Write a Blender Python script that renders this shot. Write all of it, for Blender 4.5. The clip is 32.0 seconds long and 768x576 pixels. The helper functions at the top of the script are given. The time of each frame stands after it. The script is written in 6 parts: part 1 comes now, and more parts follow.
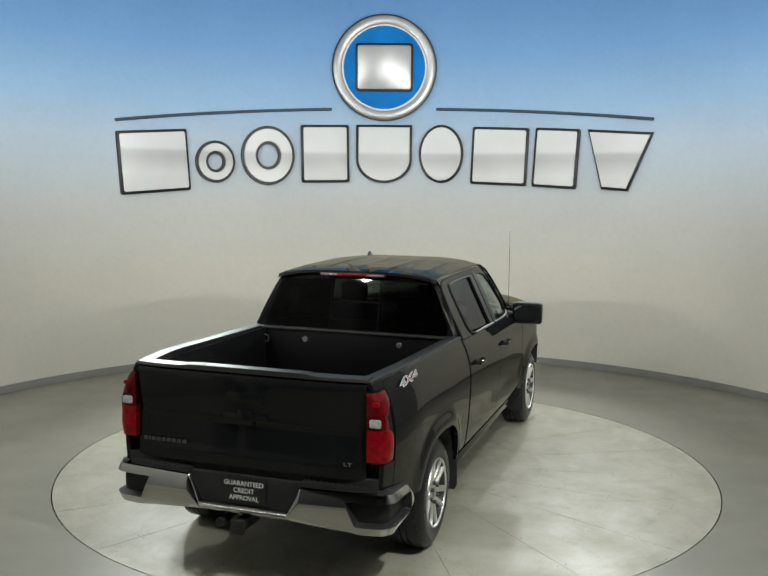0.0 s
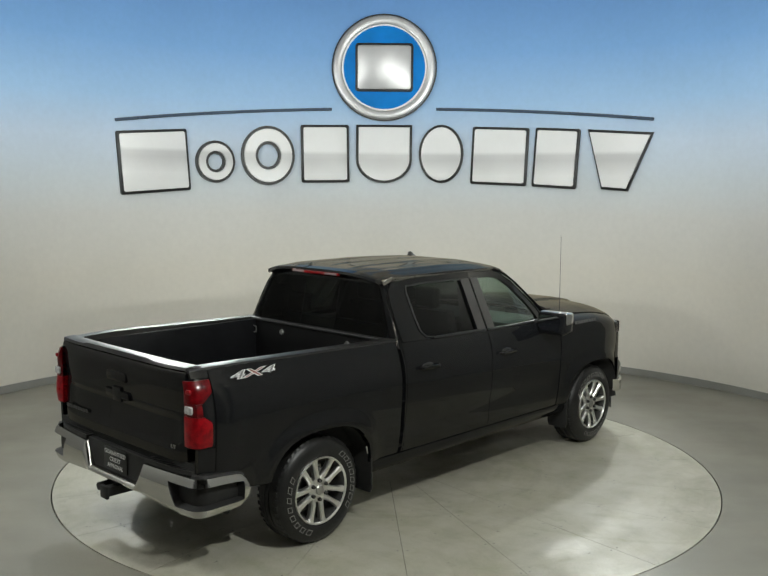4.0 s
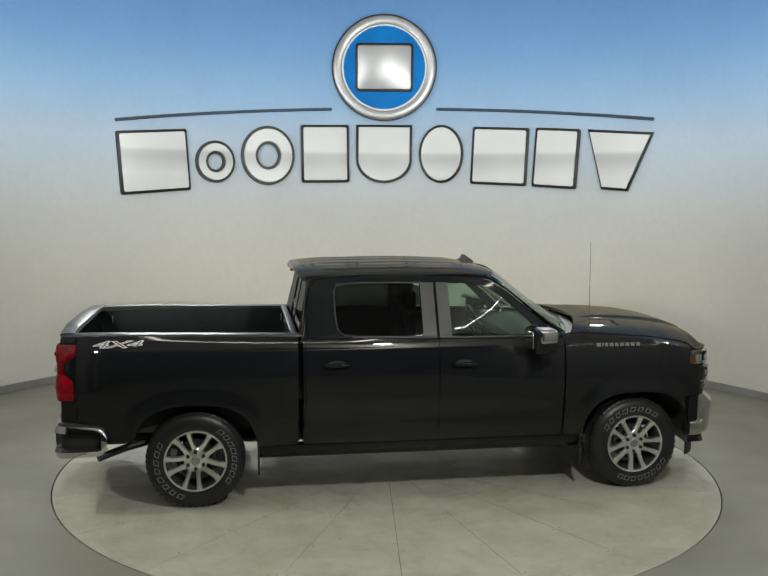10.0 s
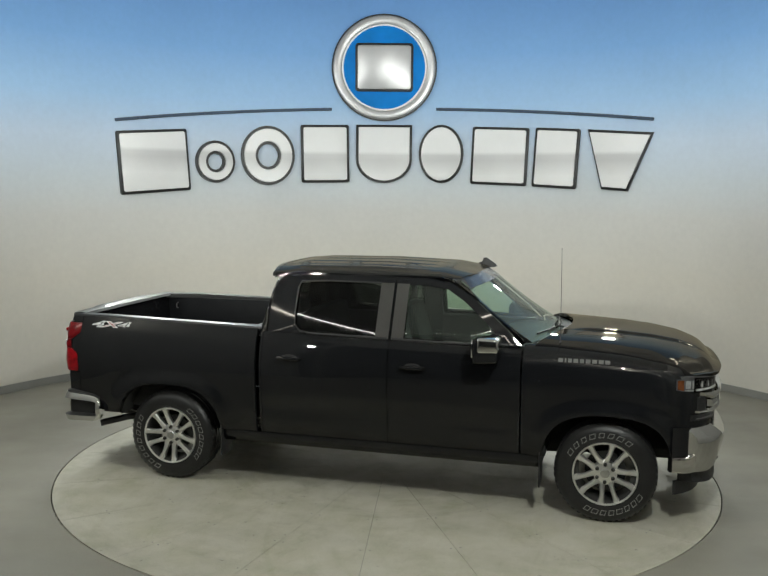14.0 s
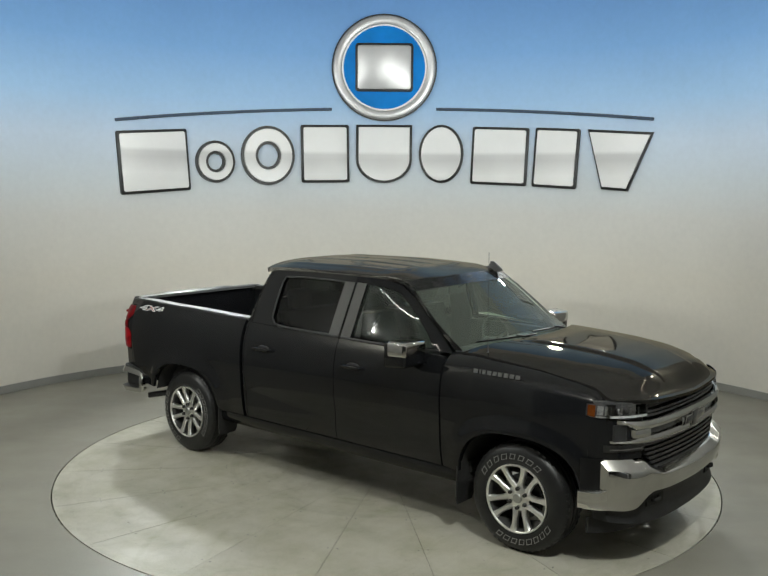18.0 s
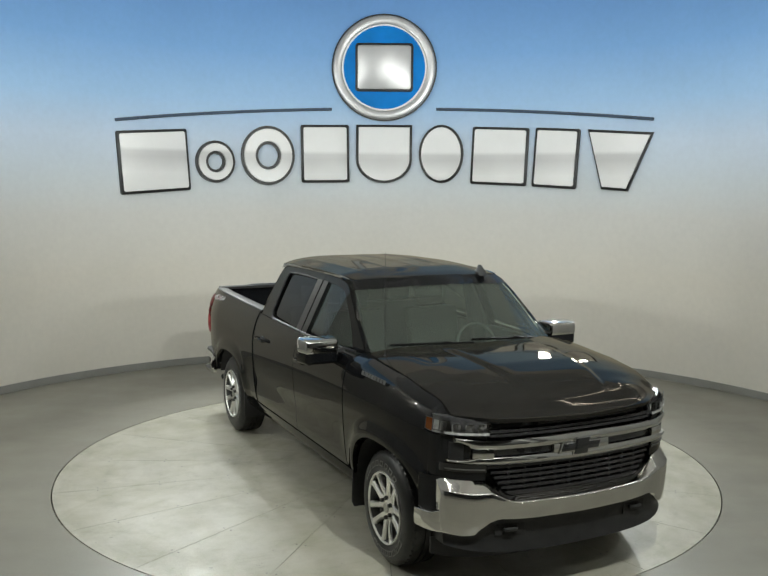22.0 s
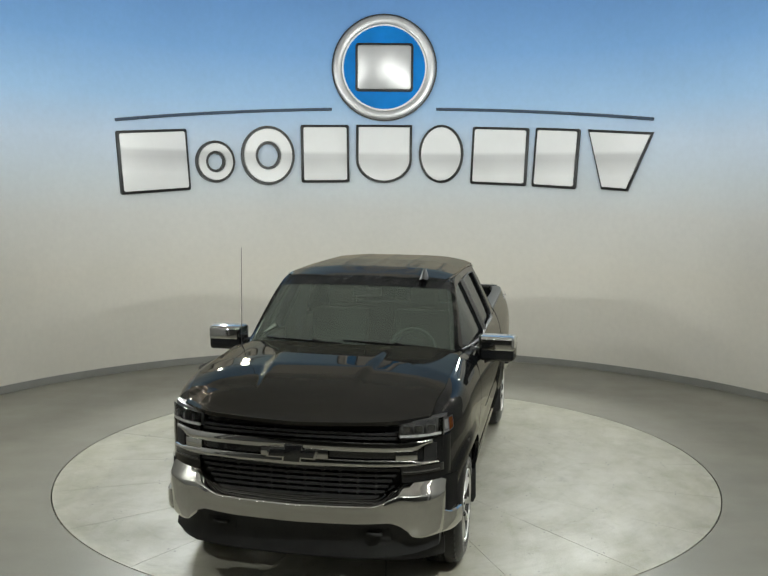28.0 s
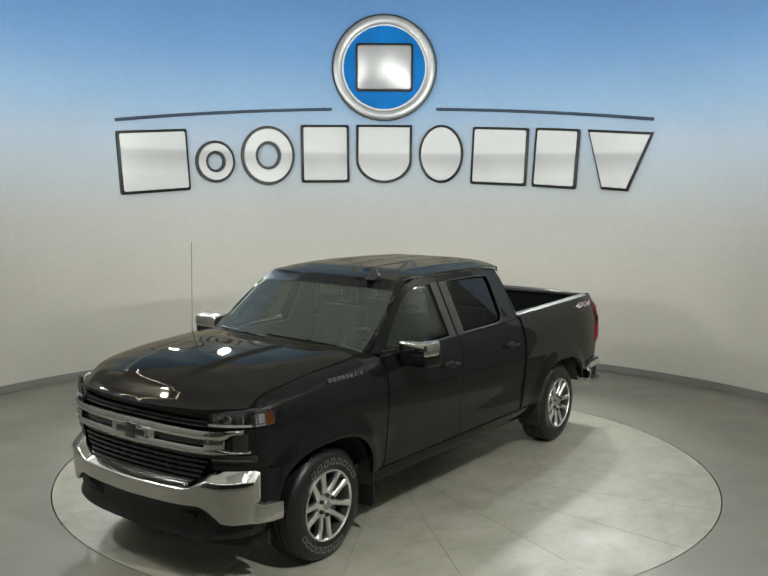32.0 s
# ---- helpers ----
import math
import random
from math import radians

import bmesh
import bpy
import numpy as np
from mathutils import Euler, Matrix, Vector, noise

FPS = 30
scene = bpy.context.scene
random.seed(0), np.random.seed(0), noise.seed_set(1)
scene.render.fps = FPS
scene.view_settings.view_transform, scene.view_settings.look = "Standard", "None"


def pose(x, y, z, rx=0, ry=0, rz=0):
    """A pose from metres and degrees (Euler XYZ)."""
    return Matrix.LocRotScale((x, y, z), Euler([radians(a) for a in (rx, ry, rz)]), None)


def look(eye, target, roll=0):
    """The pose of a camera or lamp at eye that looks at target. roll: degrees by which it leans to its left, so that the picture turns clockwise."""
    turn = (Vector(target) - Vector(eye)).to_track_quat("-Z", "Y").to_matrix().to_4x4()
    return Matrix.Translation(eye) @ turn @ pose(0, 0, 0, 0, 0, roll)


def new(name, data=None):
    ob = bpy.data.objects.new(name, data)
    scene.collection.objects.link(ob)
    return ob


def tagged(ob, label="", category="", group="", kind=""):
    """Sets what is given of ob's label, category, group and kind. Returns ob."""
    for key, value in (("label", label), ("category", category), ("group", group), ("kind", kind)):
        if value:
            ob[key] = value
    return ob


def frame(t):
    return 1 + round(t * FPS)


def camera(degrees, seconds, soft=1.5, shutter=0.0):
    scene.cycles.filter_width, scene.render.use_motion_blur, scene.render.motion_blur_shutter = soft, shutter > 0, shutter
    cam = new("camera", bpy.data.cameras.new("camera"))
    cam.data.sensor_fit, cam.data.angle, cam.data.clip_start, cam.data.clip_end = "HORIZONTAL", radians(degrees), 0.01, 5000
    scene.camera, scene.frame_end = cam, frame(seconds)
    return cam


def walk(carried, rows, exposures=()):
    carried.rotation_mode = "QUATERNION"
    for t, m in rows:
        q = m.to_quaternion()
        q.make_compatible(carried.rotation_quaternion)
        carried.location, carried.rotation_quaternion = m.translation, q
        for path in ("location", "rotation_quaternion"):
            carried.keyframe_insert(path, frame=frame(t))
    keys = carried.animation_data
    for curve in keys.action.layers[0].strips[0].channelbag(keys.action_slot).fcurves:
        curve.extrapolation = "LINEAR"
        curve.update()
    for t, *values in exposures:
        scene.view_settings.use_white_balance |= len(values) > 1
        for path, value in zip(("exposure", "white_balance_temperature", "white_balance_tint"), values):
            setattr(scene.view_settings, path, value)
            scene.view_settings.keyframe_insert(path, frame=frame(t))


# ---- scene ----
# ---- camera: stands still before the turntable ----
cam = camera(46.206, 32.0)
EYE = (0.0, -8.276, 2.621)
AIM = (-0.0244, -0.3285, 1.7063)
walk(cam, [(0.0, look(EYE, AIM, 0.472)), (32.0, look(EYE, AIM, 0.472))], exposures=[(0.0, 0.0), (32.0, 0.0)])

# ---- plan, in metres: turntable centre is the origin, z = 0 the floor ----
RING = 2.998            # radius of the turntable
RX, RY = 0.011, 0.045   # its ring's centre, a little off the axis
CX, CY = -0.023, -0.114  # centre of the curved wall
WALL = 5.47             # its radius
TOP = 5.24              # height of the light strip
HIGH = 6.4              # ceiling height
BACK = -9.6             # end wall of the booth behind the camera
GATE = 34.0             # half angle of the opening in the cove, seen from its centre
LINTEL = 3.7            # height of that opening


# ---- small building helpers ----
def node(nt, kind, **values):
    n = nt.nodes.new(kind)
    for key, value in values.items():
        n.inputs[key.replace("_", " ")].default_value = value
    return n


def material(name, color, rough=0.5, metal=0.0, coat=0.0, spots=0.0, spot_size=6.0, grain=0.0, grain_size=80.0, bump=0.0, emit=None, power=0.0, second=None, rough_var=0.0, spec=0.5):
    """A surface with wear at two scales: broad stains and fine grain."""
    m = bpy.data.materials.new(name)
    m.use_nodes = True
    nt = m.node_tree
    b = nt.nodes["Principled BSDF"]
    b.inputs["Base Color"].default_value = (*color, 1)
    b.inputs["Roughness"].default_value = rough
    b.inputs["Metallic"].default_value = metal
    b.inputs["Coat Weight"].default_value = coat
    b.inputs["Specular IOR Level"].default_value = spec
    b.inputs["Coat Roughness"].default_value = 0.03
    if emit:
        b.inputs["Emission Color"].default_value = (*emit, 1)
        b.inputs["Emission Strength"].default_value = power
    if spots or grain or bump or rough_var:
        co = nt.nodes.new("ShaderNodeTexCoord")
        n1 = node(nt, "ShaderNodeTexNoise", Scale=spot_size, Detail=5.0, Roughness=0.6)
        n2 = node(nt, "ShaderNodeTexNoise", Scale=grain_size, Detail=3.0)
        nt.links.new(co.outputs["Object"], n1.inputs["Vector"])
        nt.links.new(co.outputs["Object"], n2.inputs["Vector"])
        mix1 = nt.nodes.new("ShaderNodeMix")
        mix1.data_type = "RGBA"
        other = second or tuple(c * (1 - spots) for c in color)
        mix1.inputs["A"].default_value = (*color, 1)
        mix1.inputs["B"].default_value = (*other, 1)
        ramp = node(nt, "ShaderNodeMapRange", From_Min=0.38, From_Max=0.68)
        nt.links.new(n1.outputs["Fac"], ramp.inputs["Value"])
        nt.links.new(ramp.outputs["Result"], mix1.inputs["Factor"])
        mix2 = nt.nodes.new("ShaderNodeMix")
        mix2.data_type = "RGBA"
        mix2.blend_type = "MULTIPLY"
        mix2.inputs["Factor"].default_value = 1.0
        tone = node(nt, "ShaderNodeMapRange", From_Min=0.3, From_Max=0.7, To_Min=1 - grain, To_Max=1.0)
        nt.links.new(n2.outputs["Fac"], tone.inputs["Value"])
        nt.links.new(mix1.outputs["Result"], mix2.inputs["A"])
        nt.links.new(tone.outputs["Result"], mix2.inputs["B"])
        nt.links.new(mix2.outputs["Result"], b.inputs["Base Color"])
        if rough_var:
            rr = node(nt, "ShaderNodeMapRange", From_Min=0.35, From_Max=0.65, To_Min=max(0.02, rough - rough_var), To_Max=min(1, rough + rough_var))
            nt.links.new(n1.outputs["Fac"], rr.inputs["Value"])
            nt.links.new(rr.outputs["Result"], b.inputs["Roughness"])
        if bump:
            bp = node(nt, "ShaderNodeBump", Strength=bump, Distance=0.004)
            nt.links.new(n2.outputs["Fac"], bp.inputs["Height"])
            nt.links.new(bp.outputs["Normal"], b.inputs["Normal"])
    return m


def finish(bm, name, mat, smooth=40):
    me = bpy.data.meshes.new(name)
    bmesh.ops.recalc_face_normals(bm, faces=bm.faces)
    bm.to_mesh(me)
    bm.free()
    me.materials.append(mat)
    if smooth:
        me.polygons.foreach_set("use_smooth", [True] * len(me.polygons))
        me.set_sharp_from_angle(angle=radians(smooth))
    return me


def part(name, bm, mat, parent=None, label="", smooth=40):
    """Links a bmesh as one mesh object under a thing or under a part."""
    ob = new(name, finish(bm, name, mat, smooth))
    ob.parent = parent
    if label:
        tagged(ob, label)
    return ob


def box(bm, x0, x1, y0, y1, z0, z1, bevel=0.0, seg=2):
    vs = [bm.verts.new((x, y, z)) for x in (x0, x1) for y in (y0, y1) for z in (z0, z1)]
    fs = [bm.faces.new([vs[i] for i in q]) for q in ((0, 1, 3, 2), (4, 6, 7, 5), (0, 4, 5, 1), (2, 3, 7, 6), (0, 2, 6, 4), (1, 5, 7, 3))]
    if bevel:
        es = list({e for f in fs for e in f.edges})
        bmesh.ops.bevel(bm, geom=es, offset=bevel, segments=seg, affect="EDGES", profile=0.5)
    return bm


def slab(bm, outline, axis, a, b, bevel=0.0, seg=2):
    """A plate: an outline of (u, v) swept along an axis from a to b. x: (y, z); y: (x, z); z: (x, y)."""
    def at(u, v, w):
        return {"x": (w, u, v), "y": (u, w, v), "z": (u, v, w)}[axis]
    lo = [bm.verts.new(at(u, v, a)) for u, v in outline]
    hi = [bm.verts.new(at(u, v, b)) for u, v in outline]
    n = len(outline)
    fs = [bm.faces.new(lo), bm.faces.new(hi[::-1])]
    fs += [bm.faces.new((lo[i], lo[(i + 1) % n], hi[(i + 1) % n], hi[i])) for i in range(n)]
    if bevel:
        es = list(set(fs[0].edges) | set(fs[1].edges))
        bmesh.ops.bevel(bm, geom=es, offset=bevel, segments=seg, affect="EDGES", profile=0.5)
    return bm


def grid_mesh(bm, rows, closed=False):
    """A skin through rows of points of equal length."""
    vs = [[bm.verts.new(p) for p in row] for row in rows]
    n = len(rows[0])
    for a, b in zip(vs, vs[1:]):
        for i in range(n if closed else n - 1):
            bm.faces.new((a[i], a[(i + 1) % n], b[(i + 1) % n], b[i]))
    return vs


def tube(bm, points, r, sides=8, cap=True):
    """A round bar along points."""
    pts = [Vector(p) for p in points]
    rings = []
    for i, p in enumerate(pts):
        d = (pts[min(i + 1, len(pts) - 1)] - pts[max(i - 1, 0)]).normalized()
        u = d.orthogonal().normalized() if i == 0 else (rings_u - d * rings_u.dot(d)).normalized()
        rings_u = u
        v = d.cross(u)
        rr = r[i] if isinstance(r, (list, tuple)) else r
        rings.append([p + (u * math.cos(2 * math.pi * k / sides) + v * math.sin(2 * math.pi * k / sides)) * rr for k in range(sides)])
    vs = grid_mesh(bm, rings, True)
    if cap:
        bm.faces.new(vs[0][::-1])
        bm.faces.new(vs[-1])
    return bm


def lathe(bm, profile, axis="y", steps=48):
    """A turned shape: profile of (radius, along) round an axis."""
    rows = []
    for k in range(steps):
        a = 2 * math.pi * k / steps
        c, s = math.cos(a), math.sin(a)
        rows.append([{"y": (r * c, h, r * s), "z": (r * c, r * s, h), "x": (h, r * c, r * s)}[axis] for r, h in profile])
    grid_mesh(bm, rows + rows[:1])
    bmesh.ops.remove_doubles(bm, verts=bm.verts, dist=1e-5)
    return bm


def rounded(w, h, r, n=4, cx=0.0, cy=0.0):
    """The outline of a rectangle with round corners."""
    out = []
    for sx, sy, a0 in ((1, -1, -90), (1, 1, 0), (-1, 1, 90), (-1, -1, 180)):
        for k in range(n + 1):
            a = radians(a0 + 90 * k / n)
            out.append((cx + sx * (w / 2 - r) + r * math.cos(a), cy + sy * (h / 2 - r) + r * math.sin(a)))
    return out


# ---- world and lights ----
world = bpy.data.worlds.new("world")
scene.world = world
world.use_nodes = True
world.node_tree.nodes["Background"].inputs["Color"].default_value = (0.8, 0.85, 0.9, 1)
world.node_tree.nodes["Background"].inputs["Strength"].default_value = 0.02


def spot_lamp(name, at, target, watts, degrees, blend, radius, color):
    d = bpy.data.lights.new(name, "SPOT")
    d.energy, d.spot_size, d.spot_blend, d.shadow_soft_size, d.color = watts, radians(degrees), blend, radius, color
    ob = new(name, d)
    ob.matrix_world = look(at, target)
    return ob


# lamps: degrees round the cove from the viewer's side, radius, height


def rail_z(d):
    """Height of the sign's curved rail, d degrees from the far middle."""
    return 3.737 - 0.25 * (d / 41.5) ** 2 + 0.0007 * d


RAIL_LAMPS = [(math.copysign(180 - abs(d), d), 5.4, rail_z(d)) for d in (28.5, 38.5, -28.5, -38.5)]    # small spots on the sign's rail
HIGH_LAMPS = [(17, 4.95, 4.25, 400), (-72, 4.95, 4.1, 190), (104, 4.95, 4.05, 60), (-104, 4.95, 4.05, 40)]   # bulbs on the wall top, with their watts
LOW_LAMPS = [(37, 5.2, 3.1), (-37, 5.2, 3.1)]                                                          # floods beside the opening
LAMP = (0.96, 1.0, 0.95)


def lamp_place(deg, r, z):
    a = radians(deg)
    return (CX + r * math.sin(a), CY - r * math.cos(a), z)


def bulb(name, at, watts, radius, color):
    d = bpy.data.lights.new(name, "POINT")
    d.energy, d.shadow_soft_size, d.color = watts, radius, color
    ob = new(name, d)
    ob.location = at
    return ob


for place in RAIL_LAMPS:
    spot_lamp("key_light", lamp_place(place[0], place[1] - 0.14, place[2]), (0.0, 0.0, 0.4), 208, 84, 0.6, 0.09, LAMP)
for *place, watts in HIGH_LAMPS:
    bulb("flood_light", lamp_place(*place), watts, 0.045, LAMP)
for place in LOW_LAMPS:
    # turned to the far wall
    spot_lamp("flood_light", lamp_place(*place), (0.0, 4.8, 3.7), 570, 78, 1.0, 0.06, LAMP)

# ---- materials of the room ----
def wall_paint():
    """White cove paint that turns to sky blue high up on the wall."""
    m = material("wall_paint", (0.72, 0.69, 0.62), 0.75, spots=0.05, spot_size=0.7, grain=0.04, grain_size=14, bump=0.05)
    nt = m.node_tree
    b = nt.nodes["Principled BSDF"]
    old = b.inputs["Base Color"].links[0].from_socket
    geo = nt.nodes.new("ShaderNodeNewGeometry")
    sep = nt.nodes.new("ShaderNodeSeparateXYZ")
    nt.links.new(geo.outputs["Position"], sep.inputs["Vector"])
    rng = node(nt, "ShaderNodeMapRange", From_Min=1.4, From_Max=5.4)
    nt.links.new(sep.outputs["Z"], rng.inputs["Value"])
    ramp = nt.nodes.new("ShaderNodeValToRGB")
    e = ramp.color_ramp.elements
    e[0].position, e[0].color = 0.0, (1, 1, 1, 1)
    e[1].position, e[1].color = 1.0, (0.2, 0.49, 1.14, 1)
    for pos, col in ((0.2, (0.96, 1.0, 1.08, 1)), (0.32, (0.92, 1.05, 1.25, 1)), (0.46, (0.86, 1.07, 1.45, 1)), (0.6, (0.56, 0.91, 1.48, 1)), (0.78, (0.33, 0.68, 1.36, 1))):
        k = e.new(pos)
        k.color = col
    nt.links.new(rng.outputs["Result"], ramp.inputs["Fac"])
    mix = nt.nodes.new("ShaderNodeMix")
    mix.data_type, mix.blend_type = "RGBA", "MULTIPLY"
    mix.inputs["Factor"].default_value = 1.0
    nt.links.new(old, mix.inputs["A"])
    nt.links.new(ramp.outputs["Color"], mix.inputs["B"])
    nt.links.new(mix.outputs["Result"], b.inputs["Base Color"])
    return m


def concrete(name, base, dark, spot=2.6, chips=0.5, blur=(0.8, 2.2, 1.0)):
    """Sealed concrete: cloudy patches, fine grit, scattered gloss."""
    m = material(name, base, 0.42, spots=0.2, spot_size=spot, grain=0.16, grain_size=110, bump=0.1, second=dark, rough_var=0.08)
    # chips, drips and rubbed streaks
    nt = m.node_tree
    b = nt.nodes["Principled BSDF"]
    old = b.inputs["Base Color"].links[0].from_socket
    co = nt.nodes.new("ShaderNodeTexCoord")
    chip = node(nt, "ShaderNodeTexNoise", Scale=13.0, Detail=8.0, Roughness=0.7)
    nt.links.new(co.outputs["Object"], chip.inputs["Vector"])
    cr = node(nt, "ShaderNodeMapRange", From_Min=0.635, From_Max=0.68, To_Min=1.0, To_Max=chips)
    nt.links.new(chip.outputs["Fac"], cr.inputs["Value"])
    mp = nt.nodes.new("ShaderNodeMapping")
    mp.inputs["Scale"].default_value = blur
    mp.inputs["Rotation"].default_value = (0, 0, 0.6)
    nt.links.new(co.outputs["Object"], mp.inputs["Vector"])
    streak = node(nt, "ShaderNodeTexNoise", Scale=1.6, Detail=6.0)
    nt.links.new(mp.outputs["Vector"], streak.inputs["Vector"])
    sr = node(nt, "ShaderNodeMapRange", From_Min=0.35, From_Max=0.7, To_Min=1.03, To_Max=0.91)
    nt.links.new(streak.outputs["Fac"], sr.inputs["Value"])
    mul = nt.nodes.new("ShaderNodeMath")
    mul.operation = "MULTIPLY"
    nt.links.new(cr.outputs["Result"], mul.inputs[0])
    nt.links.new(sr.outputs["Result"], mul.inputs[1])
    mix = nt.nodes.new("ShaderNodeMix")
    mix.data_type, mix.blend_type = "RGBA", "MULTIPLY"
    mix.inputs["Factor"].default_value = 1.0
    nt.links.new(old, mix.inputs["A"])
    nt.links.new(mul.outputs[0], mix.inputs["B"])
    nt.links.new(mix.outputs["Result"], b.inputs["Base Color"])
    return m


def scuffed(m, amount):
    """Tyre arcs and rubbed patches round the middle of a turning floor."""
    nt = m.node_tree
    b = nt.nodes["Principled BSDF"]
    old = b.inputs["Base Color"].links[0].from_socket
    co = nt.nodes.new("ShaderNodeTexCoord")
    last = old
    for cx, cy, sc, size, hue in ((0.0, 0.0, 1.0, 5.0, (0.8, 0.79, 0.78)), (1.9, 1.6, 1.0, 9.0, (0.86, 0.85, 0.82)), (-2.0, 1.2, 1.0, 7.0, (0.86, 0.87, 0.8))):
        shift = nt.nodes.new("ShaderNodeVectorMath")
        shift.inputs[1].default_value = (cx, cy, 0)
        nt.links.new(co.outputs["Object"], shift.inputs[0])
        ln = nt.nodes.new("ShaderNodeVectorMath")
        ln.operation = "LENGTH"
        nt.links.new(shift.outputs["Vector"], ln.inputs[0])
        soft = node(nt, "ShaderNodeTexNoise", Scale=0.9, Detail=4.0)
        nt.links.new(co.outputs["Object"], soft.inputs["Vector"])
        comb = nt.nodes.new("ShaderNodeCombineXYZ")
        nt.links.new(ln.outputs["Value"], comb.inputs["X"])
        nt.links.new(soft.outputs["Fac"], comb.inputs["Y"])
        rings = node(nt, "ShaderNodeTexNoise", Scale=size, Detail=5.0, Roughness=0.65)
        nt.links.new(comb.outputs["Vector"], rings.inputs["Vector"])
        mask = node(nt, "ShaderNodeMapRange", From_Min=0.52, From_Max=0.72, To_Min=0.0, To_Max=amount)
        nt.links.new(rings.outputs["Fac"], mask.inputs["Value"])
        mix = nt.nodes.new("ShaderNodeMix")
        mix.data_type, mix.blend_type = "RGBA", "MULTIPLY"
        mix.inputs["B"].default_value = (*hue, 1)
        nt.links.new(mask.outputs["Result"], mix.inputs["Factor"])
        nt.links.new(last, mix.inputs["A"])
        last = mix.outputs["Result"]
    nt.links.new(last, b.inputs["Base Color"])
    return m


M_WALL = wall_paint()
M_BASE = material("base_paint", (0.28, 0.28, 0.26), 0.6, spots=0.15, spot_size=3, grain=0.05)
M_FLOOR = concrete("floor_concrete", (0.268, 0.257, 0.213), (0.252, 0.24, 0.198), 0.9, 0.85, (0.25, 1.5, 1.0))
M_DISC = scuffed(concrete("turntable_concrete", (0.52, 0.505, 0.425), (0.44, 0.428, 0.33)), 0.8)
M_GAP = material("gap_rubber", (0.03, 0.03, 0.03), 0.8, spots=0.2)
# unseen cove walls: dimness put into the colour so the truck reflects them dark
M_SIDE_DIM = material("side_wall_dimmed", (0.3, 0.295, 0.28), 0.75, spots=0.06, spot_size=0.7, grain=0.04, grain_size=14)
M_FLANK_DIM = material("flank_dimmed", (0.26, 0.255, 0.24), 0.75, spots=0.06, spot_size=0.7, grain=0.04, grain_size=14)
M_DIM = material("dim_paint", (0.06, 0.06, 0.058), 0.8, spots=0.1, spot_size=0.8, grain=0.05)
M_CEIL = material("ceiling_paint", (0.5, 0.49, 0.47), 0.8, spots=0.05, spot_size=1)
M_TUBE = material("tube_glow", (0.9, 0.9, 0.88), 0.4, emit=(1.0, 0.97, 0.92), power=30.0)
M_FIT = material("lamp_housing", (0.75, 0.75, 0.74), 0.4, spots=0.05)


# ---- the room ----
def cove_arc(d0, d1, n):
    """Points of the cove from d0 to d1 degrees, counted from the far middle."""
    return [(CX + WALL * math.sin(radians(d0 + (d1 - d0) * k / n)), CY + WALL * math.cos(radians(d0 + (d1 - d0) * k / n))) for k in range(n + 1)]


def swept(name, inner, outer, z0, z1, mat):
    bm = bmesh.new()
    rows = [[(*i, z0), (*i, z1), (*o, z1), (*o, z0)] for i, o in zip(inner, outer)]
    vs = grid_mesh(bm, rows, True)
    if (Vector(inner[0]) - Vector(inner[-1])).length > 0.01:
        bm.faces.new(vs[0])
        bm.faces.new(vs[-1][::-1])
    return tagged(part(name, bm, mat), kind="structure")


def grown(pts, d):
    k = (WALL + d) / WALL
    return [(CX + (x - CX) * k, CY + (y - CY) * k) for x, y in pts]


def arc_wall(name, d0, d1, n, z0, z1, mat, label):
    pts = cove_arc(d0, d1, n)
    return tagged(swept(name, pts, grown(pts, 0.15), z0, z1, mat), label, "wall")


arc_wall("wall_curved", -66, 66, 60, 0.0, 5.45, M_WALL, "curved white cove wall fading to sky blue above")
# the second band is unseen, added so hood and roof reflect less blue
arc_wall("wall_top_added", -100, 100, 80, 5.454, HIGH, M_CEIL, "unseen pale wall top added for neutral reflections")
arc_wall("wall_flank", 66.04, 100, 20, 0.0, 5.45, M_FLANK_DIM, "unseen flank of the cove, dimmed in its paint")
arc_wall("wall_flank", -100, -66.04, 20, 0.0, 5.45, M_FLANK_DIM, "unseen flank of the cove, dimmed in its paint")
arc_wall("wall_east", 100.04, 180 - GATE, 24, 0.0, HIGH, M_SIDE_DIM, "unseen side of the cove, dimmed in its paint")
arc_wall("wall_west", -180 + GATE, -100.04, 24, 0.0, HIGH, M_SIDE_DIM, "unseen side of the cove, dimmed in its paint")
arc_wall("wall_lintel", 180 - GATE + 0.04, 180 + GATE - 0.04, 24, LINTEL, HIGH, M_SIDE_DIM, "unseen cove wall above the opening, dimmed in its paint")
rim = cove_arc(-180 + GATE, 180 - GATE, 130)
bd = swept("baseboard", grown(rim, -0.012), grown(rim, -0.001), 0.004, 0.1, M_BASE)
tagged(bd, "grey painted base strip along the curved wall", "baseboard")
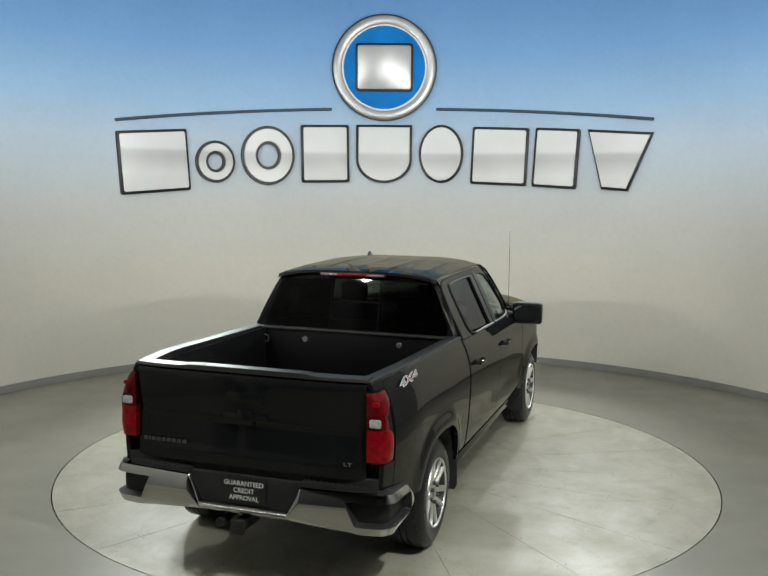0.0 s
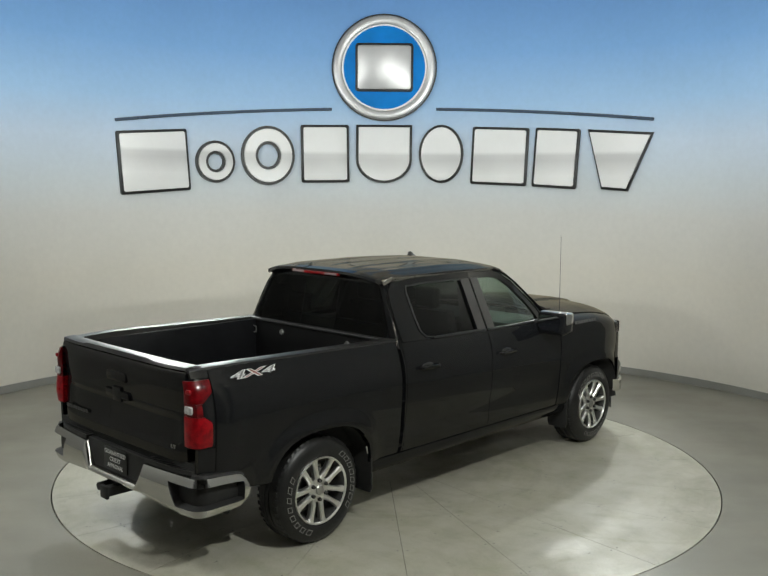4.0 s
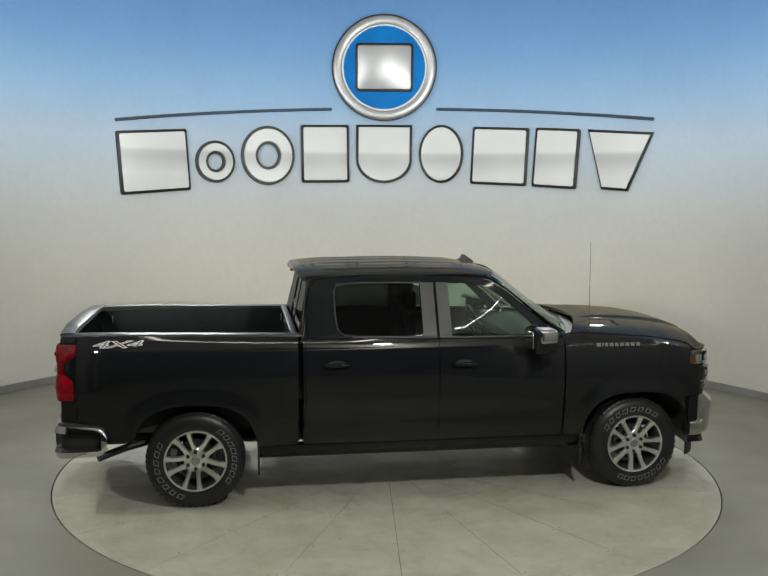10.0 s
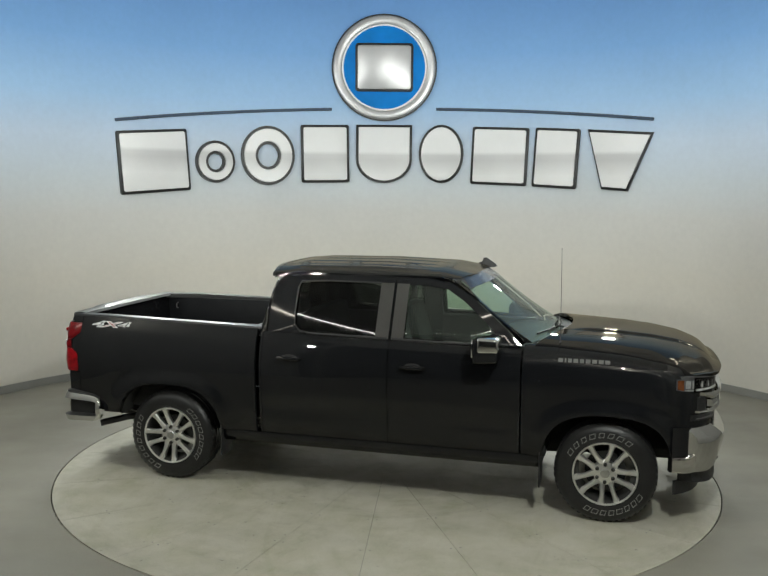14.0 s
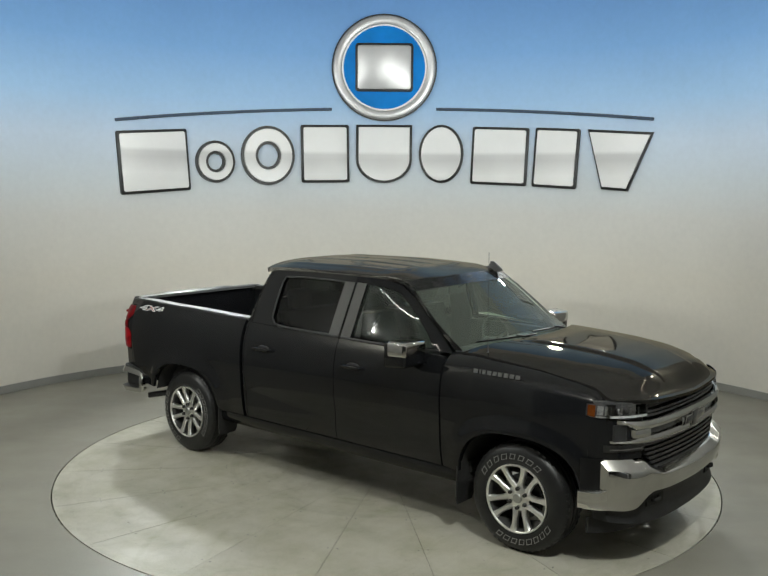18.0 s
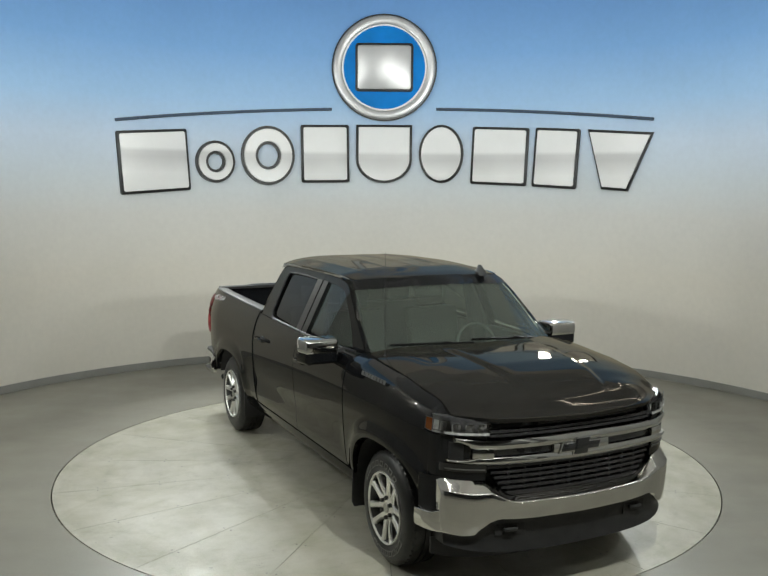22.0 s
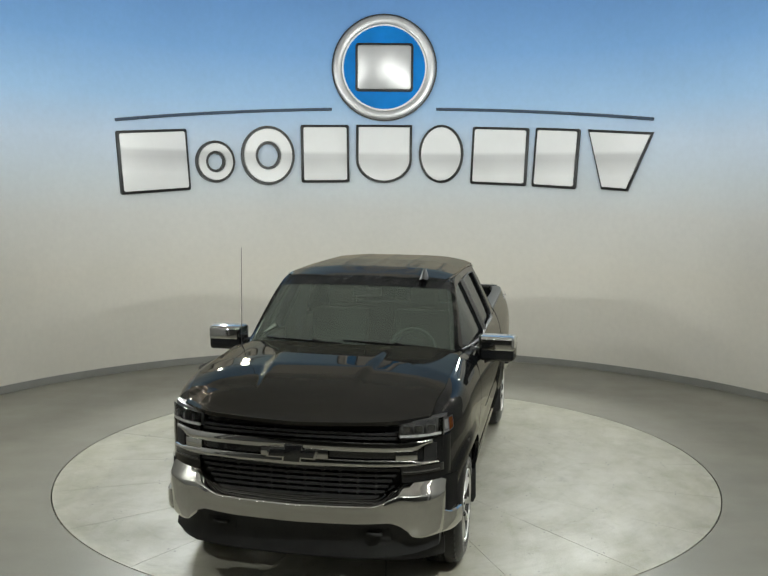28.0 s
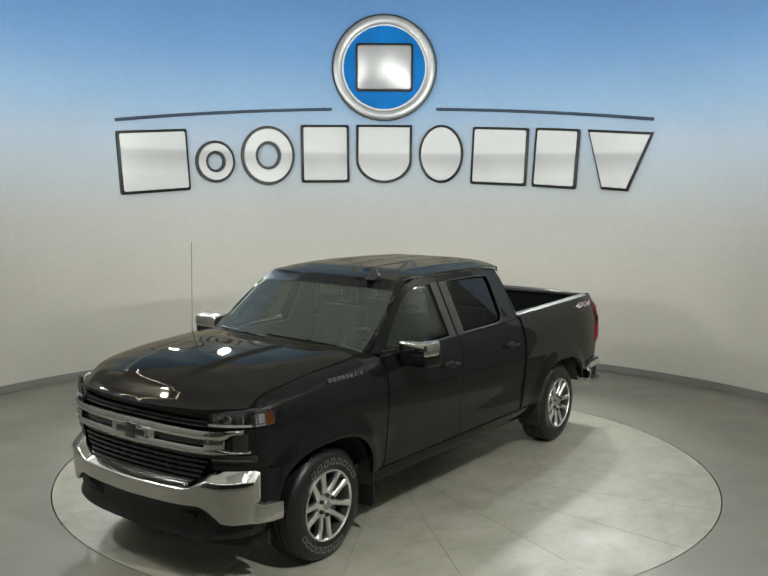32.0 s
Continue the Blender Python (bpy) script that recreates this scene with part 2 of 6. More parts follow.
# the dark booth from which the place is seen
GX = (WALL + 0.15) * math.sin(radians(GATE))
GY = CY - WALL * math.cos(radians(GATE)) + 0.2
for nm, x0, x1, y0, y1, z0, z1 in (("booth_wall_east", GX, GX + 0.15, BACK, GY, 0, LINTEL + 0.3), ("booth_wall_west", -GX - 0.15, -GX, BACK, GY, 0, LINTEL + 0.3), ("booth_wall_end", -GX - 0.15, GX + 0.15, BACK - 0.15, BACK, 0, LINTEL + 0.3), ("booth_ceiling", -GX - 0.15, GX + 0.15, BACK - 0.15, GY - 0.85, LINTEL + 0.3, LINTEL + 0.45)):
    bm = bmesh.new()
    box(bm, x0, x1, y0, y1, z0, z1)
    tagged(part(nm, bm, M_DIM), "dark plain booth wall behind the opening", "wall", kind="structure")
bm = bmesh.new()
box(bm, -6, 6, -6, 6, HIGH, HIGH + 0.2)
tagged(part("ceiling", bm, M_CEIL), "plain pale ceiling above the cove", "ceiling", kind="structure")
# light strip along the top edge of the cove
rim = cove_arc(66, 294, 110)
ring_in, ring_out = grown(rim, -0.022), grown(rim, -0.004)
strip = swept("strip_light", ring_in, ring_out, TOP - 0.02, TOP - 0.004, M_TUBE)
strip["kind"] = ""
tagged(strip, "thin white light strip along the wall top", "strip light")
for deg, r, z in [place[:3] for place in HIGH_LAMPS] + LOW_LAMPS:
    x, y, z = lamp_place(deg, r, z)
    lamp = tagged(new("flood_lamp"), "small round flood lamp on an arm from the wall", "flood lamp", group="flood lamps round the turntable")
    bm = bmesh.new()
    lathe(bm, [(0, 0.3), (0.06, 0.29), (0.1, 0.22), (0.13, 0.1), (0.135, 0.1), (0.105, 0.23), (0.06, 0.31), (0, 0.315)], "z", 20)
    part("housing", bm, M_FIT, lamp)
    bm = bmesh.new()
    ax, ay = math.sin(radians(deg)), -math.cos(radians(deg))
    reach = WALL + 0.02 - r
    tube(bm, [(0, 0, 0.3), (reach * ax, reach * ay, 0.34)], 0.012, 8)
    part("arm", bm, M_FIT, lamp)
    lamp.location = (x, y, z)

M_SLATE = material("lamp_slate", (0.07, 0.1, 0.15), 0.5, spots=0.15)
for deg, r, z in RAIL_LAMPS:
    lamp = tagged(new("rail_spot"), "small slate-grey spot lamp clipped to the curved rail", "spot lamp", group="spot lamps on the rail")
    bm = bmesh.new()
    lathe(bm, [(0, -0.016), (0.014, -0.015), (0.019, -0.006), (0.021, 0.03), (0.018, 0.034), (0.016, 0.03), (0, 0.028)], "y", 16)
    part("housing", bm, M_SLATE, lamp)
    bm = bmesh.new()
    box(bm, -0.006, 0.006, -0.05, -0.012, -0.012, 0.006, 0.002)
    part("clip", bm, M_SLATE, lamp)
    a = radians(deg)
    lamp.matrix_world = Matrix.Translation(lamp_place(deg, r, z)) @ pose(0, 0, 0, 0, 0, deg - 180 if deg > 0 else deg + 180) @ pose(0, 0, 0, 180, 0, 0)

# floor: one sheet with a round hole for the turntable
bm = bmesh.new()
rows = []
N = 160
for k in range(N + 1):
    a = 2 * math.pi * k / N
    c, s = math.cos(a), math.sin(a)
    r2 = min(7.0 / max(abs(c), 1e-6), (11.0 if s < 0 else 6.5) / max(abs(s), 1e-6))
    rows.append([(RX + RING * c, RY + RING * s, -0.3), (RX + RING * c, RY + RING * s, 0.0), (RX + (RING + 1) * c, RY + (RING + 1) * s, 0.0), (r2 * c, r2 * s, 0.0)])
grid_mesh(bm, rows)
bmesh.ops.remove_doubles(bm, verts=bm.verts, dist=1e-4)
tagged(part("floor", bm, M_FLOOR, smooth=30), "sealed pale concrete studio floor with tyre scuffs", "floor", kind="structure")
bm = bmesh.new()
box(bm, -3.2, 3.2, -3.2, 3.2, -0.36, -0.3)
tagged(part("pit_floor", bm, M_GAP), "dark pit under the turntable", "floor", kind="structure")

# ---- materials of the truck ----
def lacquer(name, color, smooth=0.015, dusty=0.05, tone=(1.0, 0.96, 0.88), gloss=0.7):
    """Deep black lacquer: flake in the base, a slightly warm clear gloss on top whose tint mutes blue reflections."""
    m = bpy.data.materials.new(name)
    m.use_nodes = True
    nt = m.node_tree
    nt.nodes.remove(nt.nodes["Principled BSDF"])
    co = nt.nodes.new("ShaderNodeTexCoord")
    fl = node(nt, "ShaderNodeTexNoise", Scale=900.0, Detail=2.0)
    nt.links.new(co.outputs["Object"], fl.inputs["Vector"])
    mixc = nt.nodes.new("ShaderNodeMix")
    mixc.data_type = "RGBA"
    mixc.inputs["A"].default_value = (*[c * 0.8 for c in color], 1)
    mixc.inputs["B"].default_value = (*[c * 1.25 for c in color], 1)
    nt.links.new(fl.outputs["Fac"], mixc.inputs["Factor"])
    d = nt.nodes.new("ShaderNodeBsdfDiffuse")
    nt.links.new(mixc.outputs["Result"], d.inputs["Color"])
    g = node(nt, "ShaderNodeBsdfGlossy", Roughness=0.025)
    g.inputs["Color"].default_value = (*tone, 1)
    # faint dust makes the gloss a little uneven
    du = node(nt, "ShaderNodeTexNoise", Scale=3.0, Detail=6.0)
    nt.links.new(co.outputs["Object"], du.inputs["Vector"])
    rr = node(nt, "ShaderNodeMapRange", From_Min=0.35, From_Max=0.7, To_Min=smooth, To_Max=dusty)
    nt.links.new(du.outputs["Fac"], rr.inputs["Value"])
    nt.links.new(rr.outputs["Result"], g.inputs["Roughness"])
    f = node(nt, "ShaderNodeFresnel", IOR=1.5)
    k = nt.nodes.new("ShaderNodeMath")
    k.operation = "MULTIPLY"
    k.inputs[1].default_value = gloss
    nt.links.new(f.outputs[0], k.inputs[0])
    mx = nt.nodes.new("ShaderNodeMixShader")
    nt.links.new(k.outputs[0], mx.inputs[0])
    nt.links.new(d.outputs[0], mx.inputs[1])
    nt.links.new(g.outputs[0], mx.inputs[2])
    nt.links.new(mx.outputs[0], nt.nodes["Material Output"].inputs["Surface"])
    return m


M_PAINT = lacquer("black_paint", (0.0085, 0.0091, 0.0104))
M_DUSTY_MUTED = lacquer("black_paint_dusty_muted", (0.0155, 0.0152, 0.0148), 0.025, 0.06, (1.0, 0.9, 0.72), 0.54)   # dust on the flat tops; the warm tint mutes the wall's blue reflection
M_ROOF = lacquer("black_paint_roof_greyed", (0.026, 0.0258, 0.0252), 0.07, 0.16, (1.0, 0.9, 0.72), 0.55)    # thicker dust; its grey base also stands in for the pale wall's reflection
M_CHROME = material("chrome", (0.62, 0.615, 0.59), 0.07, metal=1.0, spots=0.06, spot_size=5, rough_var=0.03)
M_ALLOY = material("alloy", (0.85, 0.845, 0.82), 0.38, metal=1.0, spots=0.12, spot_size=9, rough_var=0.06)
# metal behind the spokes, with the shade of the gaps put into its colour
M_RIM_SHADE = material("rim_inner_shaded", (0.07, 0.07, 0.068), 0.45, metal=0.6, spots=0.2, spot_size=9)
M_RAIL = material("rail_plastic", (0.022, 0.022, 0.021), 0.36, spec=0.28, spots=0.2, spot_size=7, grain=0.2, grain_size=300, bump=0.05)
M_PLASTIC = material("black_plastic", (0.03, 0.03, 0.03), 0.45, spec=0.35, spots=0.3, spot_size=7, grain=0.3, grain_size=400, bump=0.15)
M_SATIN = material("satin_pillar", (0.1, 0.095, 0.088), 0.45, spots=0.15, grain=0.1)
M_RUBBER = material("tyre_rubber", (0.019, 0.019, 0.0188), 0.38, spec=0.4, spots=0.35, spot_size=9, grain=0.3, grain_size=200, bump=0.2)
M_TYREWHITE = material("tyre_lettering", (0.3, 0.295, 0.28), 0.6, spots=0.3, spot_size=30)
M_LINER = material("liner", (0.028, 0.028, 0.027), 0.8, spots=0.4, spot_size=8, bump=0.2)
M_BEDLINER = material("bed_liner", (0.0125, 0.013, 0.0145), 0.42, spec=0.12, spots=0.3, spot_size=6, grain=0.4, grain_size=250, bump=0.4)
M_STEEL = material("bare_steel", (0.3, 0.3, 0.29), 0.45, metal=0.8, spots=0.4, spot_size=8)
M_RED = material("red_lens", (0.16, 0.0015, 0.004), 0.3, coat=0.35, spec=0.1, spots=0.7, spot_size=22, bump=0.15)
# unlit lens, lifted by a brighter red and a faint added glow
M_REDLOW = material("red_lens_glow_added", (0.25, 0.002, 0.006), 0.3, coat=0.35, spec=0.1, spots=0.65, spot_size=22, bump=0.15, emit=(1.0, 0.02, 0.03), power=0.03)
M_CLEAR = material("clear_lens", (0.2, 0.15, 0.15), 0.15, coat=1.0, spots=0.35, spot_size=40)
M_LAMPWHITE = material("lamp_white", (0.85, 0.85, 0.83), 0.2, metal=0.0, coat=1.0, spots=0.3, spot_size=40)
M_REFLECTOR = material("lamp_reflector", (0.75, 0.76, 0.76), 0.25, metal=0.3, coat=0.5, spots=0.45, spot_size=45)
M_LAMPBACK = material("lamp_backing", (0.16, 0.16, 0.165), 0.3, metal=0.5, spots=0.4, spot_size=40)
M_AMBER = material("amber_lens", (0.26, 0.07, 0.012), 0.2, coat=1.0, spots=0.3, spot_size=30)
M_NUT = material("nut_steel", (0.09, 0.09, 0.088), 0.3, metal=0.9, spots=0.2, spot_size=40)
M_BADGE = material("badge_metal", (0.5, 0.5, 0.48), 0.38, metal=1.0, spots=0.15, spot_size=20)
M_NAME = material("name_satin", (0.1, 0.1, 0.095), 0.5, metal=0.4, spots=0.2, spot_size=30)
M_DARKBADGE = material("dark_badge", (0.01, 0.01, 0.011), 0.2, coat=1.0, spots=0.1)
M_DECAL = material("decal_silver", (0.13, 0.13, 0.127), 0.4, metal=0.3, spots=0.1)
M_DECALRED = material("decal_red", (0.2, 0.035, 0.03), 0.35, spots=0.1)
M_PLATE = material("plate_black", (0.008, 0.008, 0.008), 0.35, spots=0.1)
M_PRINT = material("plate_print", (0.75, 0.75, 0.74), 0.5, spots=0.05)
M_SEAT = material("seat_cloth", (0.022, 0.022, 0.0215), 0.85, spots=0.25, grain=0.3, grain_size=300, bump=0.3)
M_TRIM = material("cabin_trim", (0.038, 0.038, 0.037), 0.6, spots=0.2, grain=0.2, grain_size=200, bump=0.15)
M_LINING = material("headliner", (0.22, 0.215, 0.2), 0.9, spots=0.1, grain=0.15, grain_size=300)
M_MIRROR = material("mirror_glass", (0.85, 0.86, 0.87), 0.02, metal=1.0)


def pane_glass(name, tint, gloss=1.0, haze=0.0):
    """Thin glass: tinted see-through with a clear reflection."""
    m = bpy.data.materials.new(name)
    m.use_nodes = True
    nt = m.node_tree
    nt.nodes.remove(nt.nodes["Principled BSDF"])
    out = nt.nodes["Material Output"]
    t = nt.nodes.new("ShaderNodeBsdfTransparent")
    t.inputs["Color"].default_value = (*tint, 1)
    g = node(nt, "ShaderNodeBsdfGlossy", Roughness=0.012)
    f = node(nt, "ShaderNodeFresnel", IOR=1.52)
    mx = nt.nodes.new("ShaderNodeMixShader")
    k = nt.nodes.new("ShaderNodeMath")
    k.operation = "MULTIPLY"
    k.inputs[1].default_value = gloss
    nt.links.new(f.outputs[0], k.inputs[0])
    nt.links.new(k.outputs[0], mx.inputs[0])
    nt.links.new(t.outputs[0], mx.inputs[1])
    nt.links.new(g.outputs[0], mx.inputs[2])
    last = mx
    if haze:
        # painted haze: a pale green film standing in for milky reflection and glare
        d = nt.nodes.new("ShaderNodeBsdfDiffuse")
        d.inputs["Color"].default_value = (0.74, 0.84, 0.72, 1)
        last = node(nt, "ShaderNodeMixShader", Fac=haze)
        nt.links.new(mx.outputs[0], last.inputs[1])
        nt.links.new(d.outputs[0], last.inputs[2])
    nt.links.new(last.outputs[0], out.inputs["Surface"])
    return m


M_REARGLASS = pane_glass("rear_glass", (0.045, 0.05, 0.048), 0.4)
M_SHIELD = pane_glass("windshield_glass", (0.72, 0.86, 0.77), 0.6, 0.07)
M_DOORGLASS = pane_glass("door_glass", (0.55, 0.68, 0.59), 1.0, 0.022)
M_SLIDEGLASS = pane_glass("slider_glass", (0.24, 0.26, 0.245), 0.5)
M_PANELBLACK = material("gloss_black", (0.004, 0.004, 0.0042), 0.45, spec=0.1, spots=0.1)
M_PRIVACY = pane_glass("privacy_glass", (0.11, 0.125, 0.115), 0.8)

# ---- the turntable ----
turntable = tagged(new("turntable"), "round pale concrete turntable set flush in the studio floor", "turntable")
DISC = RING - 0.011


def disc_pieces():
    """Twenty concrete fields like slices of a cake, parted by narrow saw cuts, round a hub plate."""
    hub_r, gap = 0.55, 0.0017
    for k in range(20):
        a0, a1 = radians(11 + 18 * k), radians(11 + 18 * (k + 1))
        rim = []
        for r, flip in ((DISC, False), (hub_r, True)):
            d = gap / r
            arc = [(r * math.cos(a0 + d + (a1 - a0 - 2 * d) * i / 8), r * math.sin(a0 + d + (a1 - a0 - 2 * d) * i / 8)) for i in range(9)]
            rim += arc[::-1] if flip else arc
        bm = bmesh.new()
        slab(bm, rim, "z", -0.2, 0.0)
        part("concrete_field", bm, M_DISC, turntable, smooth=0)
    bm = bmesh.new()
    lathe(bm, [(0, -0.2), (hub_r - 0.0008, -0.2), (hub_r - 0.0008, 0.0), (0, 0.0)], "z", 60)
    part("hub_field", bm, M_DISC, turntable)
    bm = bmesh.new()
    for k in range(20):
        a = radians(11 + 18 * k)
        for r in (1.5, 2.1, 2.62):
            for side in (-0.035, 0.035):
                x, y = r * math.cos(a) - side * math.sin(a), r * math.sin(a) + side * math.cos(a)
                ring = [(x + 0.0065 * math.cos(q), y + 0.0065 * math.sin(q)) for q in [math.pi * j / 4 for j in range(8)]]
                slab(bm, ring, "z", -0.01, 0.0015)
    tagged(part("bolt_heads", bm, M_STEEL, turntable, "countersunk bolts along the seams", smooth=0), kind="stuff")
    bm = bmesh.new()
    lathe(bm, [(0, -0.28), (DISC, -0.28), (DISC, -0.012), (DISC - 0.006, -0.006), (0, -0.006)], "z", 160)
    part("steel_pan", bm, M_GAP, turntable, "dark steel pan under the concrete")


disc_pieces()

# ---- the truck: x forward, y to its left, z up, origin between the axles ----
truck = tagged(new("pickup_truck"), "glossy black four-door pickup truck with chrome bumpers on the turntable", "pickup truck")
HX, HZ = 1.8725, 0.398
BELT_Y = 0.93


def table(x, xs, ys):
    return float(np.interp(x, xs, ys))


def smooth_step(a, b, v):
    t = min(1.0, max(0.0, (v - a) / (b - a)))
    return t * t * (3 - 2 * t)


def section(z):
    return table(z, [0.36, 0.46, 0.56, 0.7, 0.85, 1.0, 1.1, 1.17, 1.24, 1.3, 1.36, 1.42],
                 [0.915, 0.953, 0.982, 1.0, 1.01, 1.018, 1.016, 1.008, 0.992, 0.973, 0.945, 0.915])


def arch_metric(x, z, hub, a=0.5, h=0.47):
    u, v = abs(x - hub) / a, max(0.0, z - HZ) / h
    return (u ** 2.7 + v ** 2.7) ** (1 / 2.7)


def half_width(x, z):
    """Half the body's width at a height."""
    y = section(z)
    if x > 1.9:
        y -= 0.27 * ((x - 1.9) / 0.85) ** 2.2
    if x < -2.3:
        y -= 0.075 * ((-2.3 - x) / 0.6) ** 2
    for hub in (-HX, HX):
        m = arch_metric(x, z, hub)
        y += 0.026 * (1 - smooth_step(1.04, 1.28, m)) * (1 - smooth_step(1.0, 1.15, z))
    if -1.0 < x < 1.2:
        y -= 0.012 * math.exp(-((z - 0.72) / 0.09) ** 2)
    return y


def arch_line(x, hub, floor_z, a=0.5, h=0.47):
    u = abs(x - hub) / a
    if u >= 1:
        return floor_z
    return max(floor_z, HZ + h * (1 - u ** 2.7) ** (1 / 2.7))


def skin(bm, fn, us, vs, thick, push):
    """A panel fn(u, v) with a back face pushed inwards and closed edges."""
    a = [[Vector(fn(u, v)) for v in vs] for u in us]
    b = [[p + Vector(push(p)) * thick for p in row] for row in a]
    va = grid_mesh(bm, a)
    vb = grid_mesh(bm, b)
    n, m = len(us), len(vs)
    edge = [(i, 0) for i in range(n)] + [(n - 1, j) for j in range(1, m)] + [(i, m - 1) for i in range(n - 2, -1, -1)] + [(0, j) for j in range(m - 2, 0, -1)]
    for (i, j), (k, l) in zip(edge, edge[1:] + edge[:1]):
        bm.faces.new((va[i][j], va[k][l], vb[k][l], vb[i][j]))


def spread(a, b, n, extra=()):
    return sorted(set([round(a + (b - a) * k / n, 5) for k in range(n + 1)] + [round(e, 5) for e in extra if a < e < b]))


def arch_columns(hub, a=0.5):
    return [hub + a * s * (1 - (1 - k / 10) ** 2.2) for k in range(0, 11) for s in (-1, 1)] + [hub - a - 0.004, hub + a + 0.004]


def side_panel(name, s, x0, x1, low, top, thick=0.03, hub=None, roll=0.0, rows=22, mat=None, parent=None, label="", n=26):
    xs = spread(x0, x1, n, arch_columns(hub) if hub else ())

    def at(u, v):
        z0, z1 = low(u), top(u)
        z = z0 + (z1 - z0) * v
        y = half_width(u, z)
        if roll:
            y -= roll * math.exp(-(z1 - z) / 0.035)
        return (u, s * y, z)
    bm = bmesh.new()
    vs = [1 - (1 - k / rows) ** 1.15 for k in range(rows + 1)]
    skin(bm, at, xs, vs, thick, lambda p: (0, -s, 0))
    return part(name, bm, mat or M_PAINT, parent or truck, label)


def bed_low(x):
    base = 0.5 if x > -HX else 0.58
    return arch_line(x, -HX, base)


def bed_top(x):
    return table(x, [-2.95, -2.8, -2.5, -1.0], [1.398, 1.412, 1.418, 1.392])


def fender_low(x):
    return arch_line(x, HX, 0.5 if x < HX else 0.52)


def hood_edge(x):
    return table(x, [1.2, 1.42, 1.98, 2.28, 2.42, 2.5], [1.365, 1.378, 1.333, 1.288, 1.25, 1.2])


def fender_top(x):
    if x > 2.43:
        return 1.185
    return hood_edge(x) - 0.006


def belt(x):
    return table(x, [-1.0, 0.1, 1.2], [1.372, 1.352, 1.335])


def glass_y(x, z):
    """Half width of the cabin above the belt."""
    y = BELT_Y + 0.012 - 0.47 * (z - 1.36) - 0.03 * max(0.0, z - 1.36) ** 2
    if x > 0.35:
        y -= 0.13 * ((x - 0.35) / 0.85) ** 2
    return y


def frame_ring(bm, outer, inner, s, thick=0.05, out=0.0):
    """A door's upper frame between two outlines of (x, z)."""
    def pt(q, d):
        return (q[0], s * (glass_y(*q) + out - d), q[1])
    n = len(outer)
    o1 = [bm.verts.new(pt(q, 0)) for q in outer]
    i1 = [bm.verts.new(pt(q, 0.004)) for q in inner]
    i2 = [bm.verts.new(pt(q, thick)) for q in inner]
    o2 = [bm.verts.new(pt(q, thick)) for q in outer]
    for k in range(n):
        l = (k + 1) % n
        for a, b in ((o1, i1), (i1, i2), (i2, o2), (o2, o1)):
            bm.faces.new((a[k], a[l], b[l], b[k]))


def pane(name, outline, s, mat, parent, inset=0.018, label=""):
    bm = bmesh.new()
    z0, z1 = min(q[1] for q in outline), max(q[1] for q in outline)
    rows = []
    for k in range(15):
        z = z0 + 0.001 + (z1 - z0 - 0.002) * k / 14
        xs = [a[0] + (b[0] - a[0]) * (z - a[1]) / (b[1] - a[1]) for a, b in zip(outline, outline[1:] + outline[:1]) if (a[1] - z) * (b[1] - z) < 0]
        a, b = min(xs) - 0.006, max(xs) + 0.006
        rows.append([(a + (b - a) * j / 12, s * (glass_y(a + (b - a) * j / 12, z) - inset), z) for j in range(13)])
    grid_mesh(bm, rows)
    return part(name, bm, mat, parent, label)


RW_OUT = [(-0.955, 1.375), (-0.965, 1.5), (-0.955, 1.66), (-0.93, 1.77), (-0.87, 1.832), (-0.5, 1.846), (-0.1, 1.85), (0.1165, 1.848), (0.1165, 1.6), (0.1165, 1.358), (-0.3, 1.362), (-0.6, 1.368)]
RW_IN = [(-0.67, 1.39), (-0.722, 1.44), (-0.735, 1.56), (-0.738, 1.74), (-0.715, 1.79), (-0.5, 1.8), (-0.2, 1.8), (-0.005, 1.797), (-0.005, 1.6), (-0.005, 1.372), (-0.3, 1.374), (-0.57, 1.378)]
FW_OUT = [(0.1235, 1.356), (0.1235, 1.6), (0.1235, 1.848), (0.42, 1.843), (0.6, 1.812), (0.75, 1.724), (0.92, 1.585), (1.06, 1.468), (1.185, 1.345), (0.9, 1.345), (0.6, 1.35), (0.35, 1.354)]
FW_IN = [(0.235, 1.366), (0.235, 1.6), (0.235, 1.79), (0.4, 1.79), (0.57, 1.762), (0.7, 1.68), (0.845, 1.56), (0.94, 1.47), (1.03, 1.36), (0.85, 1.358), (0.6, 1.361), (0.4, 1.364)]


def handle(parent, s, x, z):
    y = half_width(x, z)
    bm = bmesh.new()
    tube(bm, [(x - 0.1, s * (y + 0.002), z), (x - 0.09, s * (y + 0.034), z + 0.002), (x, s * (y + 0.042), z + 0.003), (x + 0.09, s * (y + 0.034), z + 0.002), (x + 0.1, s * (y + 0.002), z)], [0.012, 0.017, 0.018, 0.017, 0.012], 10)
    part("door_handle", bm, M_PAINT, parent, "glossy black pull handle")
    bm = bmesh.new()
    lathe(bm, [(0, 0.004), (0.045, 0.002), (0.052, -0.004), (0.03, -0.012), (0, -0.016)], "y", 20)
    bmesh.ops.scale(bm, verts=bm.verts, vec=(1.5, s, 0.62))
    bmesh.ops.translate(bm, verts=bm.verts, vec=(x, s * y, z))
    part("handle_cup", bm, M_PLASTIC, parent)


